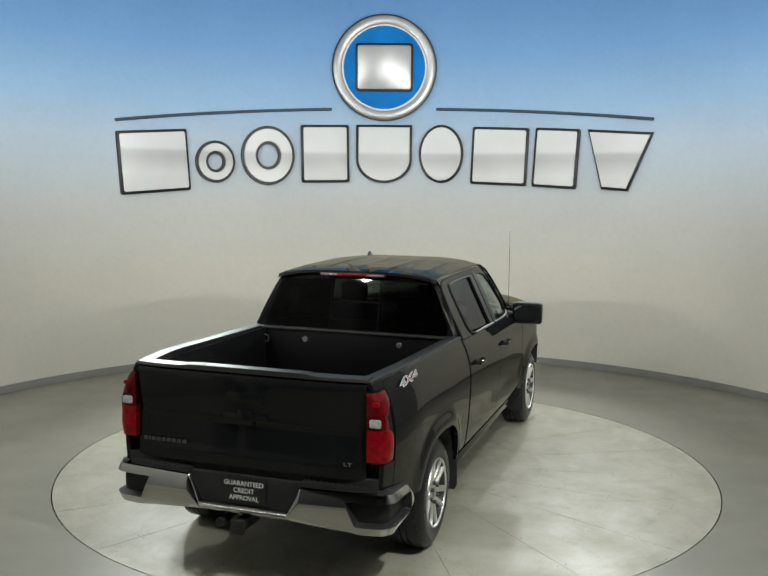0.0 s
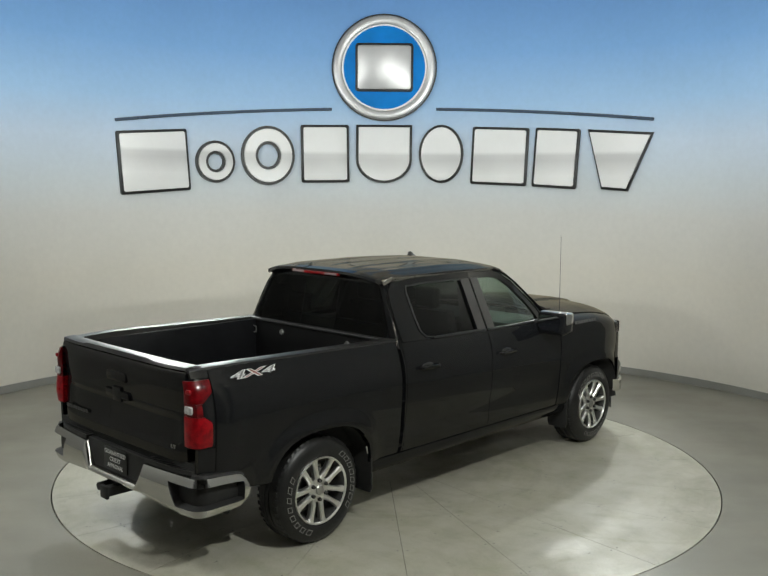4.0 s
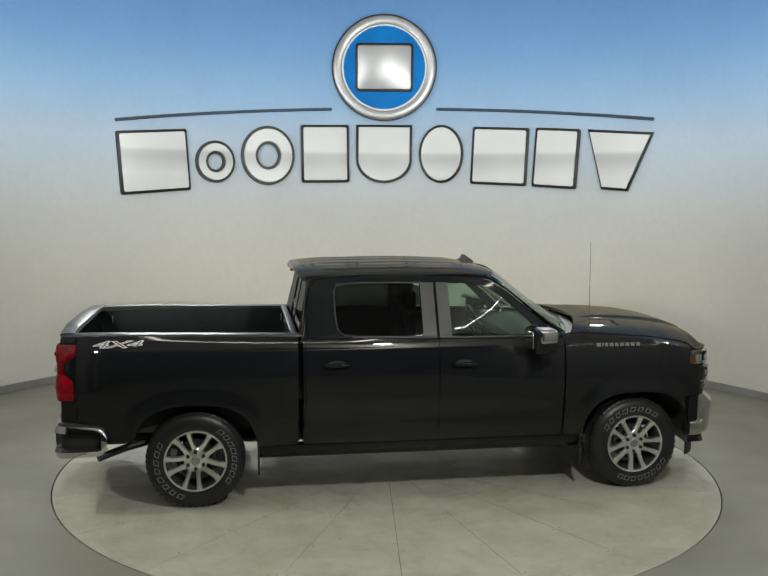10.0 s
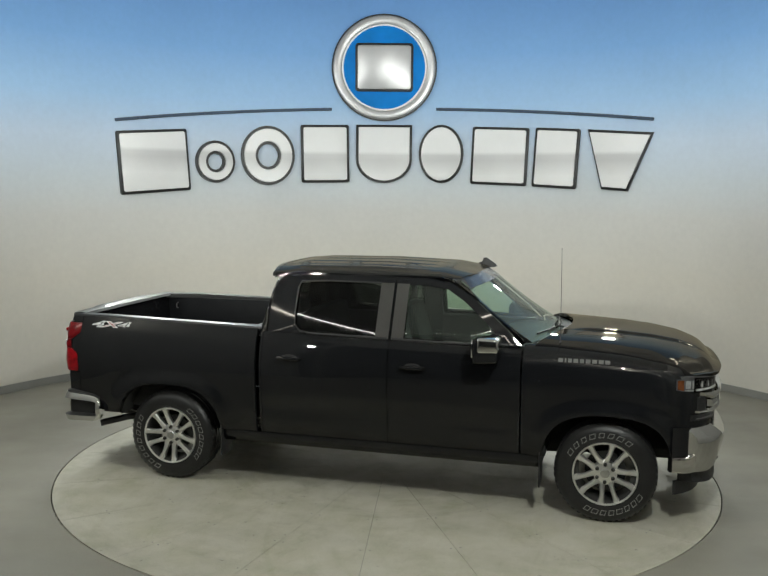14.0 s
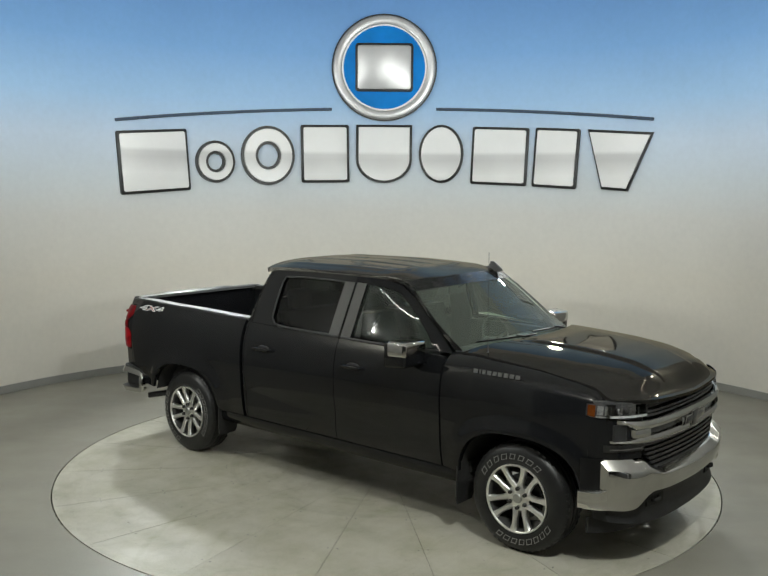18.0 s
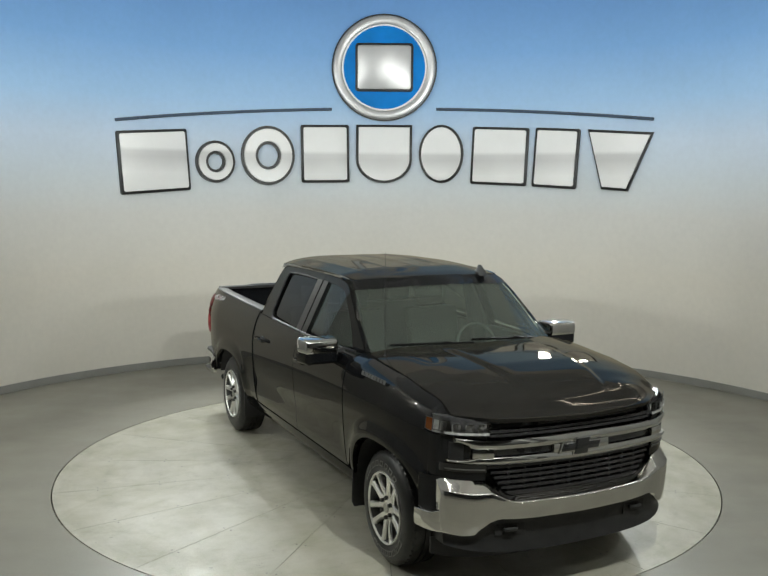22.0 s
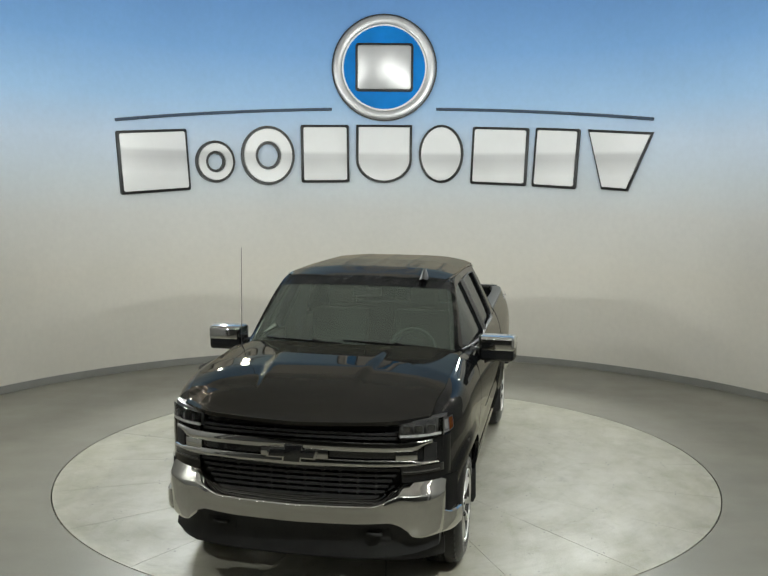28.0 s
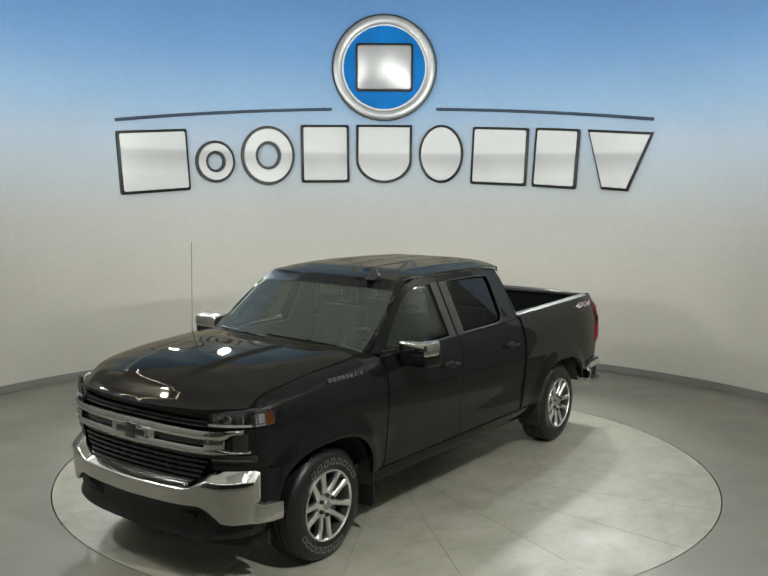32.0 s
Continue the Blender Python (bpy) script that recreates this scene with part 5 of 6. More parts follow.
for s in (-1, 1):
    def lamp_piece(name, z0, z1, mat, parent, label="", out=0.0, wrap=None, n=10, inner=0.832):
        bm_ = bmesh.new()
        rows_ = []
        for k in range(n + 1):
            z = z0 + (z1 - z0) * k / n
            ys = half_width(-2.85, z) + 0.004 + out
            e = wrap(z) if wrap else -2.775
            q = (e + 2.93) / 0.155
            swell = out * 1.6 * math.sin(math.pi * k / n) if out else 0.0
            rows_.append([(-2.925 - out, s * inner, z), (-2.93 - out - swell, s * (ys - 0.07), z), (-2.918 - out - swell, s * (ys - 0.028), z), (-2.93 + 0.045 * q, s * (ys - 0.004 + swell), z), (-2.93 + 0.11 * q, s * (ys + 0.001 + swell), z), (e, s * (ys + 0.002), z), (e, s * (ys - 0.05), z), (-2.87, s * inner, z)])
        v_ = grid_mesh(bm_, rows_, True)
        bm_.faces.new(v_[0])
        bm_.faces.new(v_[-1])
        return part(name, bm_, mat, parent, label)
    tl = lamp_piece("tail_lamp", 0.91, 1.358, M_PAINT, truck, "red tail lamp with clear reversing lens")
    lamp_piece("upper_lens", 1.208, 1.35, M_RED, tl, "red upper lens", 0.006, lens_edge)
    lamp_piece("middle_lens", 1.124, 1.205, M_RED, tl, "dark red lens beside the reversing lamp", 0.003, lens_edge)
    lamp_piece("lower_lens", 0.918, 1.121, M_REDLOW, tl, "red lower lens", 0.006, lens_edge)
    for z0, z1, mt, nm in ((1.14, 1.192, M_REFLECTOR, "reverse_lens"), (1.27, 1.3, M_REDLOW, "lamp_core"), (1.0, 1.03, M_REDLOW, "lamp_core")):
        bm = bmesh.new()
        slab(bm, rounded(0.075 if nm == "reverse_lens" else 0.05, z1 - z0, 0.012, 3, s * 0.89, (z0 + z1) / 2), "x", -2.944, -2.925, 0.005)
        part(nm, bm, mt, tl, "clear reversing lens" if nm == "reverse_lens" else "")

# ---- rear bumper ----
def rear_x(y):
    a = abs(y)
    return -2.992 + 0.05 * a * a + 0.1 * (a / 1.0) ** 9


def rear_band(bm, y0, y1, top, low, depth, out=0.0, n=16, bow=0.0):
    rows = []
    for k in range(n + 1):
        y = y0 + (y1 - y0) * k / n
        a, b = low(abs(y)), top(abs(y))
        x = rear_x(y) + out
        rows.append([(x - bow * math.sin(math.pi * j / 4), y, a + (b - a) * j / 4) for j in range(5)] + [(x + depth, y, b), (x + depth, y, a)])
    vs = grid_mesh(bm, rows, True)
    bm.faces.new(vs[0])
    bm.faces.new(vs[-1])
    return bm


def bumper_path():
    """The bumper's line in plan from its middle round the corner: (x, y, nx, ny, run)."""
    pts = [(-2.992 + 0.05 * (0.9 * k / 36) ** 2, 0.9 * k / 36) for k in range(37)]
    cx_, r_ = pts[-1][0] + 0.1, 0.1
    pts += [(cx_ - r_ * math.cos(radians(a)), 0.9 + r_ * math.sin(radians(a))) for a in range(10, 91, 10)]
    pts += [(cx_ + (-2.55 - cx_) * k / 10, 1.0 + 0.004 * k / 10) for k in range(1, 11)]
    out, run = [], 0.0
    for k, p in enumerate(pts):
        q0, q1 = pts[max(0, k - 1)], pts[min(len(pts) - 1, k + 1)]
        d = Vector((q1[0] - q0[0], q1[1] - q0[1])).normalized()
        if k:
            run += (Vector(p) - Vector(pts[k - 1])).length
        out.append((p[0], p[1], -d.y, d.x, run))
    return out


PATH = bumper_path()
RUNS = [p[4] for p in PATH]
LONG = RUNS[-1]


def on_bumper(run, v, d=0.0):
    """A place on the bumper: run along it (negative on the right), v from foot to top, d outwards."""
    a = abs(run)
    x, y, nx, ny = (table(a, RUNS, [p[i] for p in PATH]) for i in range(4))
    low = table(a, [0, 0.3, 0.7, 0.8, 1.0, LONG], [0.5, 0.497, 0.468, 0.455, 0.462, 0.475])
    top = table(a, [0, 0.315, 0.4, 1.0, 1.15, LONG], [0.548, 0.548, 0.712, 0.72, 0.712, 0.695])
    far = LONG - a
    if far < 0.1:
        e = (1 - math.sqrt(max(0.0, 1 - (1 - far / 0.1) ** 2))) * 0.06
        low, top = low + e, top - e
    bow = 0.03 * (1 - abs(2 * v - 1) ** 2.4) - 0.008 + d
    return ((x + nx * bow), math.copysign(1, run) * (y + ny * bow), low + (top - low) * v)


HOLE = (0.735, LONG - 0.042)       # the step pocket along the bumper
SLOT = (0.2, 0.8)                  # and across it


def warp(run, v):
    a = abs(run)
    return math.copysign(a + 0.12 * (0.5 - v) * math.exp(-((a - HOLE[0]) / 0.07) ** 2), run)


LEVELS = [0.0, 0.05, 0.12, SLOT[0], 0.35, 0.5, 0.65, SLOT[1], 0.87, 0.94, 1.0]
ALONG = spread(0.0, LONG, 90, (0.315, 0.4, *HOLE, LONG - 0.02, LONG - 0.01, LONG - 0.004))
bm = bmesh.new()
stations = [-u for u in reversed(ALONG) if u > 0] + ALONG
net = [[bm.verts.new(on_bumper(warp(u, v), v)) for v in LEVELS] for u in stations]
lip = [[bm.verts.new(on_bumper(warp(u, v), v, -0.035)) for v in (0.0, 1.0)] for u in stations]
for i in range(len(stations) - 1):
    m_ = abs(stations[i] + stations[i + 1]) / 2
    for j in range(len(LEVELS) - 1):
        if HOLE[0] < m_ < HOLE[1] and SLOT[0] <= LEVELS[j] < SLOT[1]:
            continue
        bm.faces.new((net[i][j], net[i + 1][j], net[i + 1][j + 1], net[i][j + 1]))
    bm.faces.new((net[i][0], lip[i][0], lip[i + 1][0], net[i + 1][0]))
    bm.faces.new((net[i][-1], net[i + 1][-1], lip[i + 1][1], lip[i][1]))
rb = part("rear_bumper", bm, M_CHROME, truck, "chrome rear bumper with black step pads", 50)
for s in (-1, 1):
    # dished step pocket in the corner
    bm = bmesh.new()
    us = [u for u in ALONG if HOLE[0] - 1e-4 <= u <= HOLE[1] + 1e-4]
    vs = [SLOT[0] + (SLOT[1] - SLOT[0]) * k / 8 for k in range(9)]
    rows = []
    for i, u in enumerate(us):
        row = []
        for j, v in enumerate(vs):
            edge = min(1.0, min(i, len(us) - 1 - i) / 2) * min(1.0, min(j, 8 - j) / 1)
            row.append(on_bumper(s * abs(warp(u, v)), v, -0.0005 - 0.055 * edge))
        rows.append(row)
    grid_mesh(bm, rows)
    part("step_pocket", bm, M_PLASTIC, rb, "black corner step pocket")
    bm = bmesh.new()
    cap = [u for u in ALONG if 0.9 < u < LONG - 0.02]
    grid_mesh(bm, [[(*on_bumper(s * u, 1.0, d)[:2], on_bumper(s * u, 1.0)[2] + h) for d, h in ((-0.006, 0.001), (-0.012, 0.016), (-0.05, 0.024), (-0.13, 0.024), (-0.13, -0.02))] for u in cap])
    part("corner_pad", bm, M_PLASTIC, rb, "black pad on the bumper corner")
    bm = bmesh.new()
    a, b = sorted((s * 0.4, s * 0.915))
    rear_band(bm, a, b, const(0.752), const(0.722), 0.17, 0.012, 20)
    part("step_pad", bm, M_PLASTIC, rb, "black ribbed step pad")
    for k in range(12):
        y = s * (0.44 + k * 0.04)
        bm = bmesh.new()
        box(bm, rear_x(y) + 0.02, rear_x(y) + 0.15, y - 0.008, y + 0.008, 0.75, 0.757)
        part("step_rib", bm, M_PLASTIC, rb, smooth=0)
bm = bmesh.new()
slab(bm, [(-0.41, 0.74), (-0.33, 0.545), (0.33, 0.545), (0.41, 0.74)], "x", -2.955, -2.91, 0.008)
part("plate_recess", bm, M_PLASTIC, rb, "black plate recess")
bm = bmesh.new()
slab(bm, rounded(0.315, 0.165, 0.012, 3, 0.0, 0.645), "x", -2.965, -2.956, 0.002)
sign = part("dealer_plate", bm, M_PLATE, truck, "black plate with white capitals")
for k, txt in enumerate(("GUARANTEED", "CREDIT", "APPROVAL")):
    lettering("plate_line", txt, 0.044, 0.0008, M_PRINT, sign, Matrix.Translation((-2.9665, 0.0, 0.692 - 0.048 * k)) @ Euler((radians(90), 0, radians(-90))).to_matrix().to_4x4(), 1.0)
bm = bmesh.new()
box(bm, -3.06, -2.7, -0.035, 0.035, 0.4, 0.47, 0.008)
box(bm, -3.065, -3.04, -0.048, 0.048, 0.387, 0.483, 0.008)
part("hitch", bm, M_PLASTIC, truck, "black tow hitch receiver")
bm = bmesh.new()
tube(bm, [(-2.75, 0.16, 0.44), (-3.0, 0.15, 0.43), (-3.02, 0.15, 0.43)], 0.03, 10)
part("trailer_plug", bm, M_PLASTIC, truck)

# ---- chassis, axles, exhaust ----
bm = bmesh.new()
for y in (-0.45, 0.45):
    box(bm, -2.85, 2.45, y - 0.04, y + 0.04, 0.42, 0.56, 0.01)
for x in (-2.6, -1.2, 0.0, 1.2, 2.3):
    box(bm, x - 0.04, x + 0.04, -0.45, 0.45, 0.45, 0.53)
box(bm, -1.0, 1.4, -0.86, 0.86, 0.46, 0.55, 0.01)
box(bm, -2.85, -1.0, -0.8, 0.8, 0.6, 0.79)
# added panel, blocks light through the slit between tailgate and bumper
box(bm, -2.905, -2.84, -0.9, 0.9, 0.57, 0.8)
box(bm, 1.3, 2.45, -0.5, 0.5, 0.45, 1.05, 0.05)
part("chassis", bm, M_LINER, truck)
for hub in (-HX, HX):
    bm = bmesh.new()
    tube(bm, [(hub, -0.8, HZ), (hub, 0.8, HZ)], 0.045, 12)
    lathe_b = bmesh.new()
    part("axle", bm, M_STEEL, truck)
    lathe(lathe_b, [(0, -0.16), (0.1, -0.12), (0.14, 0), (0.1, 0.12), (0, 0.16)], "y", 16)
    bmesh.ops.translate(lathe_b, verts=lathe_b.verts, vec=(hub, 0, HZ))
    part("differential", lathe_b, M_LINER, truck)
for s in (-1, 1):
    bm = bmesh.new()
    for k in range(3):
        slab(bm, [(-2.55 + 0.12 * k, 0.5 - 0.02 * k), (-HX, 0.4 - 0.022 * k), (-1.2 - 0.12 * k, 0.5 - 0.02 * k), (-1.2 - 0.12 * k, 0.488 - 0.02 * k), (-HX, 0.386 - 0.022 * k), (-2.55 + 0.12 * k, 0.488 - 0.02 * k)], "y", s * 0.55 - 0.03, s * 0.55 + 0.03)
    part("leaf_spring", bm, M_STEEL, truck)
    bm = bmesh.new()
    tube(bm, [(-1.75, s * 0.6, 0.42), (-1.45, s * 0.62, 0.72)], 0.03, 10)
    part("damper", bm, M_STEEL, truck)
bm = bmesh.new()
tube(bm, [(-1.2, -0.62, 0.47), (-2.2, -0.64, 0.5), (-2.45, -0.74, 0.46), (-2.6, -0.84, 0.43), (-2.64, -0.87, 0.42)], 0.03, 12)
part("exhaust_pipe", bm, M_PLASTIC, truck, "grey steel exhaust pipe")
bm = bmesh.new()
lathe(bm, [(0, -2.5), (0.1, -2.49), (0.11, -2.45), (0.11, -2.0), (0.1, -1.96), (0, -1.95)], "x", 20)
bmesh.ops.translate(bm, verts=bm.verts, vec=(1.0, -0.3, 0.46))
part("silencer", bm, M_STEEL, truck)

# ---- cabin ----
def seat(x, y, w_, back_h, name="seat"):
    bm_ = bmesh.new()
    box(bm_, x - 0.02, x + 0.5, y - w_ / 2, y + w_ / 2, 0.86, 1.03, 0.05, 3)
    st = part(name, bm_, M_SEAT, truck, "dark cloth seat")
    bm_ = bmesh.new()
    slab(bm_, [(x - 0.02, 0.95), (x + 0.1, 0.98), (x - 0.05, back_h), (x - 0.15, back_h)], "y", y - w_ / 2, y + w_ / 2, 0.035, 3)
    part("backrest", bm_, M_SEAT, st)
    return st


def headrest(st, x, y, z):
    bm_ = bmesh.new()
    box(bm_, x - 0.05, x + 0.05, y - 0.13, y + 0.13, z, z + 0.18, 0.04, 3)
    part("headrest", bm_, M_SEAT, st)


for y in (-0.38, 0.38):
    headrest(seat(0.1, y, 0.52, 1.5), -0.03, y, 1.52)
rs = seat(-0.72, 0.0, 1.4, 1.46, "rear_seat")
for y in (-0.45, 0.45):
    headrest(rs, -0.84, y, 1.47)
bm = bmesh.new()
slab(bm, [(0.92, 0.9), (0.86, 1.14), (0.9, 1.29), (1.08, 1.325), (1.32, 1.33), (1.4, 0.9)], "y", -0.78, 0.78, 0.03, 3)
dash = part("dashboard", bm, M_TRIM, truck, "dark dashboard")
bm = bmesh.new()
box(bm, 0.85, 0.88, -0.13, 0.13, 1.12, 1.25, 0.008)
part("centre_screen", bm, M_DARKBADGE, dash)
bm = bmesh.new()
cy, cz, cxx = 0.41, 1.26, 0.78
ring = [(cxx - 0.06 * math.sin(a), cy + 0.19 * math.cos(a), cz + 0.18 * math.sin(a)) for a in [2 * math.pi * k / 28 for k in range(29)]]
tube(bm, ring, 0.014, 8, False)
for a in (0.15, math.pi - 0.15, -math.pi / 2):
    tube(bm, [(cxx + 0.02, cy, cz), (cxx - 0.06 * math.sin(a), cy + 0.19 * math.cos(a), cz + 0.18 * math.sin(a))], 0.014, 6)
tube(bm, [(cxx + 0.02, cy, cz), (0.92, cy, cz - 0.07)], 0.035, 8)
part("steering_wheel", bm, M_TRIM, dash)
bm = bmesh.new()
box(bm, 0.62, 0.65, -0.12, 0.12, 1.69, 1.76, 0.012)
tube(bm, [(0.65, 0, 1.74), (0.76, 0, 1.82)], 0.012, 6)
part("inner_mirror", bm, M_TRIM, truck, "dark rear-view mirror")
bm = bmesh.new()
skin(bm, lambda u, v: (-0.93 + 1.5 * u, 0.66 * v, 1.84 + 0.025 * (1 - v * v) - 0.02 * u * u), [k / 6 for k in range(7)], [-1 + k / 5 for k in range(11)], 0.01, lambda p: (0, 0, 1))
part("headliner", bm, M_LINING, truck)
bm = bmesh.new()
box(bm, -1.0, 1.0, -0.84, 0.84, 0.55, 0.6)
box(bm, 0.15, 0.85, -0.12, 0.12, 0.6, 1.08, 0.03)
part("cabin_floor", bm, M_TRIM, truck)
for s in (-1, 1):
    bm = bmesh.new()
    slab(bm, [(0.03, 0.6), (0.2, 0.6), (0.2, 1.36), (0.19, 1.84), (0.04, 1.84), (0.03, 1.36)], "y", s * 0.7 - 0.02, s * 0.7 + 0.02)
    for v in bm.verts:
        v.co.y += s * (0.17 if v.co.z < 1.4 else -0.04)
    part("centre_pillar", bm, M_TRIM, truck)

# ---- the sign on the cove wall: plain blocks in the colours of the lettering ----
M_SIGNWHITE = material("sign_white", (0.93, 0.93, 0.93), 0.35, spots=0.05, spot_size=1.6, grain=0.02)


def shade_banded(m, z0, z1):
    """White enamel with gradient shading put into its colour: it greys softly below its middle and whitens again at the
    foot.
    """
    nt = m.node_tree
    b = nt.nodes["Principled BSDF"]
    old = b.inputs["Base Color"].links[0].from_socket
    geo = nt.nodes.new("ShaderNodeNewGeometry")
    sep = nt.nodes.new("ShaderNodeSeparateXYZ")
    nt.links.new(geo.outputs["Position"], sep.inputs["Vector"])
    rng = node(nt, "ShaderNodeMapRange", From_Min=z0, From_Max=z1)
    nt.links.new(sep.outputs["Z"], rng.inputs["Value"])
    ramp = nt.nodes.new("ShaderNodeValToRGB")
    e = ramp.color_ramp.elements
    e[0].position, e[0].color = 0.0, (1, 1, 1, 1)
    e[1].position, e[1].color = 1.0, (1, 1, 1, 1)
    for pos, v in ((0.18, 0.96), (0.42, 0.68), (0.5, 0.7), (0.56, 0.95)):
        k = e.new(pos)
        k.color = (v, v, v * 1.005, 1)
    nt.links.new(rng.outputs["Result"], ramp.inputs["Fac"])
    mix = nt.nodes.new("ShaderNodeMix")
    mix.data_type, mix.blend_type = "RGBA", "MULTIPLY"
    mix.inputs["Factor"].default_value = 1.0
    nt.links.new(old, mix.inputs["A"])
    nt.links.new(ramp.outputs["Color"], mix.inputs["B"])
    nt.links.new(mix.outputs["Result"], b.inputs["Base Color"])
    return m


shade_banded(M_SIGNWHITE, 2.6, 3.5)
M_SIGNRIM = material("sign_rim", (0.012, 0.012, 0.013), 0.4, spots=0.2, spot_size=4)
M_SIGNBLUE = material("sign_blue", (0.0, 0.26, 0.8), 0.5, spec=0.15, spots=0.3, spot_size=1.2)
M_SIGNGREY = material("sign_slate", (0.07, 0.1, 0.15), 0.5, spots=0.15)
M_SIGNMETAL = material("sign_metal", (0.57, 0.57, 0.58), 0.32, metal=0.45, spots=0.22, spot_size=1.1)
sign_thing = tagged(new("wall_sign"), "dealer sign of white black-rimmed blocks under a blue round emblem", "wall sign")


def on_wall(deg, z, off):
    """The pose of a flat piece that hangs on the cove: its x along the wall, y up, z into the room."""
    a = radians(deg)
    m = Matrix(((math.cos(a), 0, -math.sin(a), 0), (-math.sin(a), 0, -math.cos(a), 0), (0, 1, 0, 0), (0, 0, 0, 1)))
    return Matrix.Translation((CX + (WALL - off) * math.sin(a), CY + (WALL - off) * math.cos(a), z)) @ m


def sign_piece(name, outline, z0, z1, mat, m, bevel=0.008, parent=None, label=""):
    bm = bmesh.new()
    slab(bm, outline, "z", z0, z1, bevel)
    bmesh.ops.transform(bm, matrix=m, verts=bm.verts)
    return part(name, bm, mat, parent or sign_thing, label)


BLOCKS = [(-36.21, 2.914, 1.015, 0.858, "box", -4), (-26.8, 2.925, 0.574, 0.598, "ring", 0), (-18.6, 3.027, 0.789, 0.858, "ring", 0), (-9.64, 3.065, 0.714, 0.849, "box", -1),
          (-0.37, 3.071, 0.833, 0.861, "tub", 0), (8.63, 3.076, 0.663, 0.857, "oval", 0), (17.78, 3.044, 0.832, 0.838, "box", 2), (26.55, 3.013, 0.651, 0.846, "box", 3), (35.99, 2.972, 0.943, 0.817, "wedge", 4)]


def oval(w, h, n=36):
    return [(w / 2 * math.cos(2 * math.pi * k / n), h / 2 * math.sin(2 * math.pi * k / n)) for k in range(n)]


def plain_shape(kind, w, h):
    if kind == "oval":
        return oval(w, h)
    if kind == "tub":
        return [(w / 2, h / 2), (-w / 2, h / 2)] + [(w / 2 * math.cos(a), -h * 0.1 + h * 0.4 * math.sin(a)) for a in [math.pi + math.pi * k / 16 for k in range(17)]]
    if kind == "wedge":
        return [(w / 2, h / 2), (-w / 2, h / 2), (-w * 0.2, -h / 2), (w * 0.2, -h / 2)]
    return rounded(w, h, 0.03, 3)


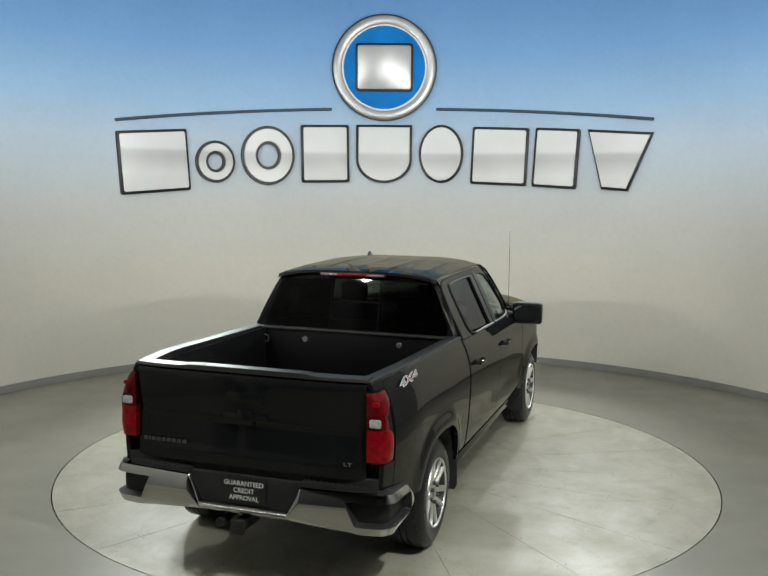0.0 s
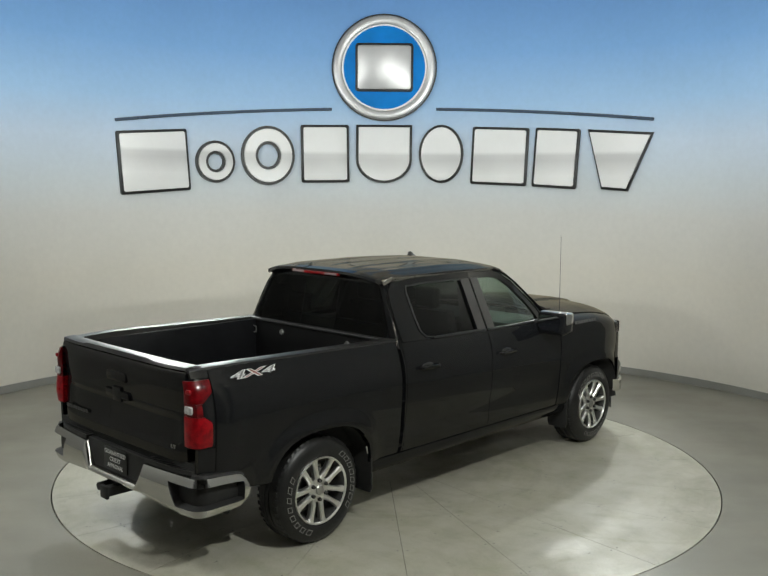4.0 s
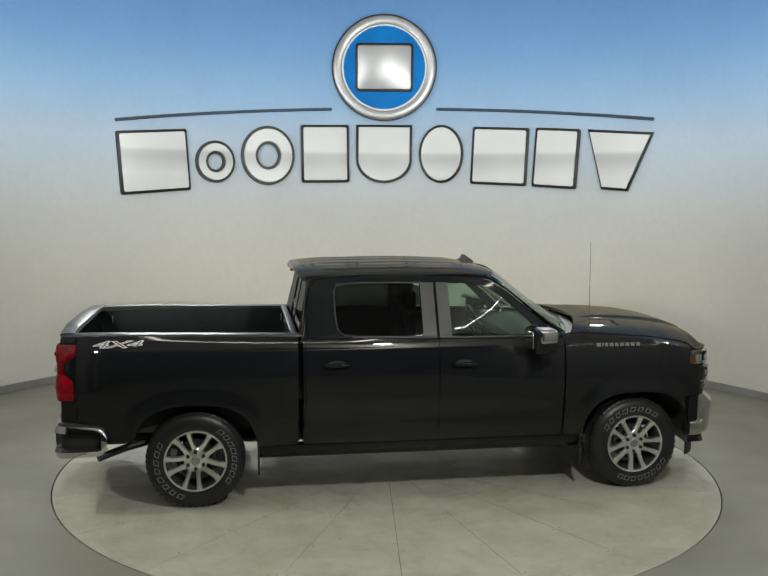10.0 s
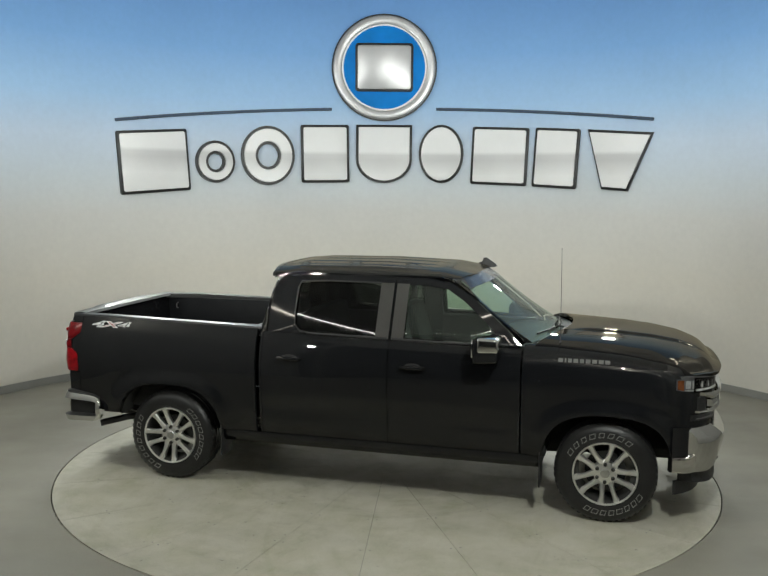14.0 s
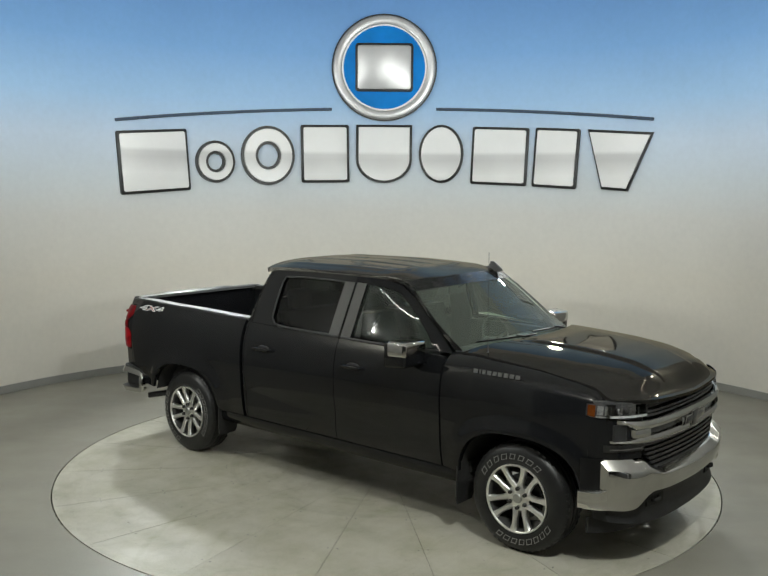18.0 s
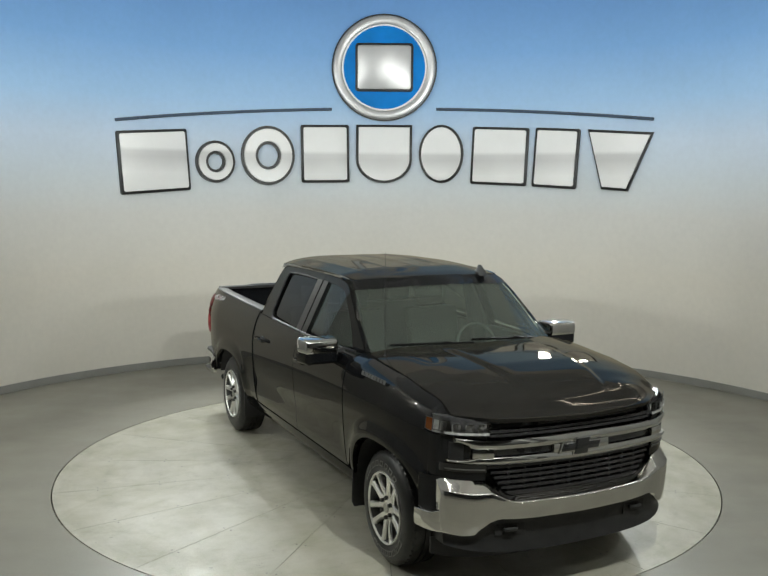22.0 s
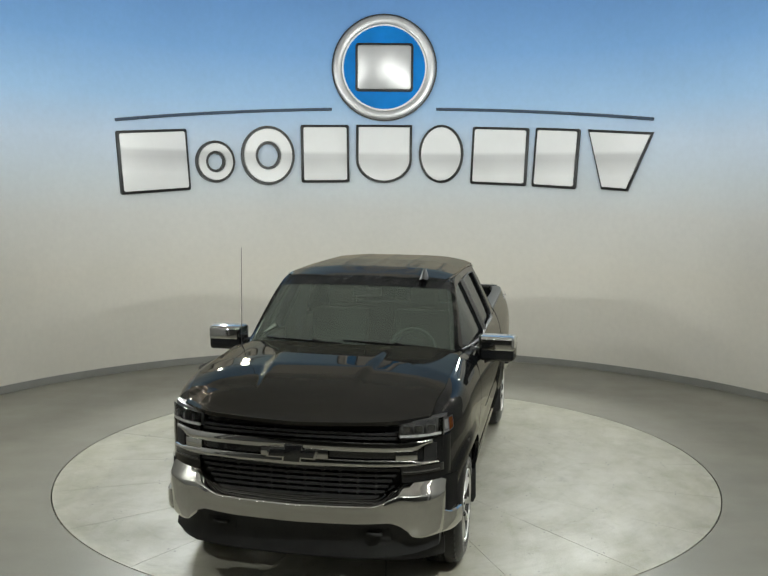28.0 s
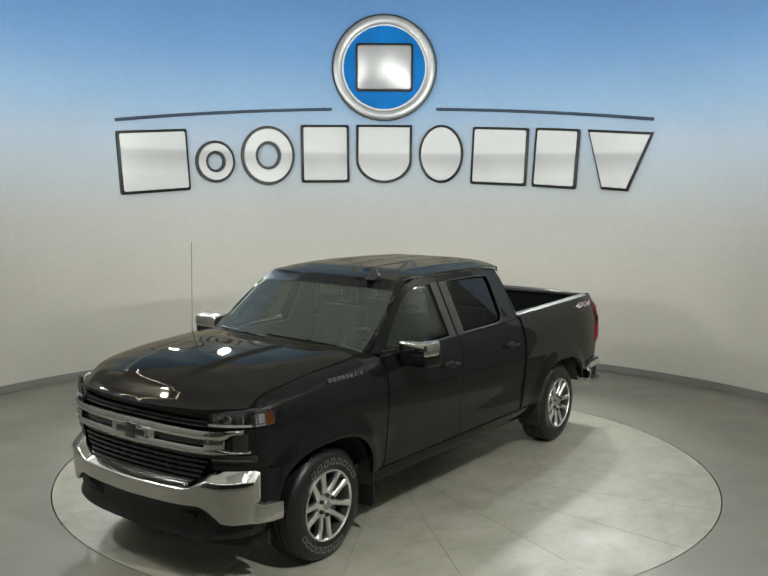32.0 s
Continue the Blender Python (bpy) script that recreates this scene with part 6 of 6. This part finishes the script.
for deg, z, w_, h_, kind, tilt in BLOCKS:
    m = on_wall(deg, z, 0.03) @ pose(0, 0, 0, 0, 0, -tilt)
    if kind == "ring":
        prof = [(0.5, -0.02), (0.5, 0.035), (0.19, 0.035), (0.19, -0.02)]
        bm = bmesh.new()
        lathe(bm, prof + prof[:1], "z", 48)
        bmesh.ops.transform(bm, matrix=m @ Matrix.Diagonal((w_, h_, 1, 1)), verts=bm.verts)
        rim = part("sign_block", bm, M_SIGNRIM, sign_thing, "black rim of a plain round sign block")
        e = 0.035 / w_
        prof = [(0.5 - e, 0.03), (0.49 - e, 0.06), (0.2 + e, 0.06), (0.19 + e, 0.03)]
        bm = bmesh.new()
        lathe(bm, prof + prof[:1], "z", 48)
        bmesh.ops.transform(bm, matrix=m @ Matrix.Diagonal((w_, h_, 1, 1)), verts=bm.verts)
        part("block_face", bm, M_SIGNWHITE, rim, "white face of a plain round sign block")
        continue
    rim = sign_piece("sign_block", plain_shape(kind, w_, h_), -0.02, 0.035, M_SIGNRIM, m, label="black rim of a plain sign block")
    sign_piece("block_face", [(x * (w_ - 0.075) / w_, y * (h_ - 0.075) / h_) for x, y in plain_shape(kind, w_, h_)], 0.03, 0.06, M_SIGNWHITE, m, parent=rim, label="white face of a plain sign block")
m = on_wall(-0.43, 4.328, 0.07)


def ring_of(r, n=56):
    return [(r * math.cos(2 * math.pi * k / n), r * math.sin(2 * math.pi * k / n)) for k in range(n)]


sign_piece("emblem_rim", ring_of(0.775), -0.05, 0.02, M_SIGNRIM, m)
bm = bmesh.new()
lathe(bm, [(0.755, 0.02), (0.74, 0.05), (0.69, 0.065), (0.635, 0.045), (0.625, 0.02)], "z", 64)
bmesh.ops.transform(bm, matrix=m, verts=bm.verts)
part("emblem_ring", bm, M_SIGNMETAL, sign_thing, "brushed metal ring")
sign_piece("emblem_band", ring_of(0.625), 0.018, 0.03, M_SIGNWHITE, m, 0.003)
sign_piece("emblem_disc", ring_of(0.6), 0.028, 0.038, M_SIGNBLUE, m, 0.003, label="glossy blue disc")
eb = sign_piece("emblem_block", rounded(0.85, 0.7, 0.05, 4), 0.036, 0.07, M_SIGNRIM, m)
sign_piece("block_face", rounded(0.78, 0.63, 0.035, 4), 0.066, 0.09, M_SIGNMETAL, m, parent=eb, label="silver face of the emblem block")
for d0, d1 in ((-41.84, -8.6), (7.75, 41.14)):
    bm = bmesh.new()
    pts = []
    for k in range(25):
        d = d0 + (d1 - d0) * k / 24
        z = rail_z(d)
        a = radians(d)
        pts.append((CX + (WALL - 0.03) * math.sin(a), CY + (WALL - 0.03) * math.cos(a), z))
    tube(bm, pts, 0.022, 8)
    part("arc_rail", bm, M_SIGNGREY, sign_thing, "slim slate-grey curved rail")


# ---- what moves: the turntable turns at an even pace and carries the truck ----
def turn_at(t):
    return 70.82 - 6.1365 * t


OFF_X, OFF_Y = 0.163, -0.008   # the truck's middle, off the turntable's centre


def motions():
    times = [float(t) for t in range(0, 33, 2)]
    walk(turntable, [(t, pose(RX, RY, 0, 0, 0, turn_at(t))) for t in times])
    walk(truck, [(t, pose(0, 0, 0, 0, 0, turn_at(t)) @ Matrix.Translation((OFF_X, OFF_Y, 0))) for t in [float(t) for t in range(33)]])


motions()
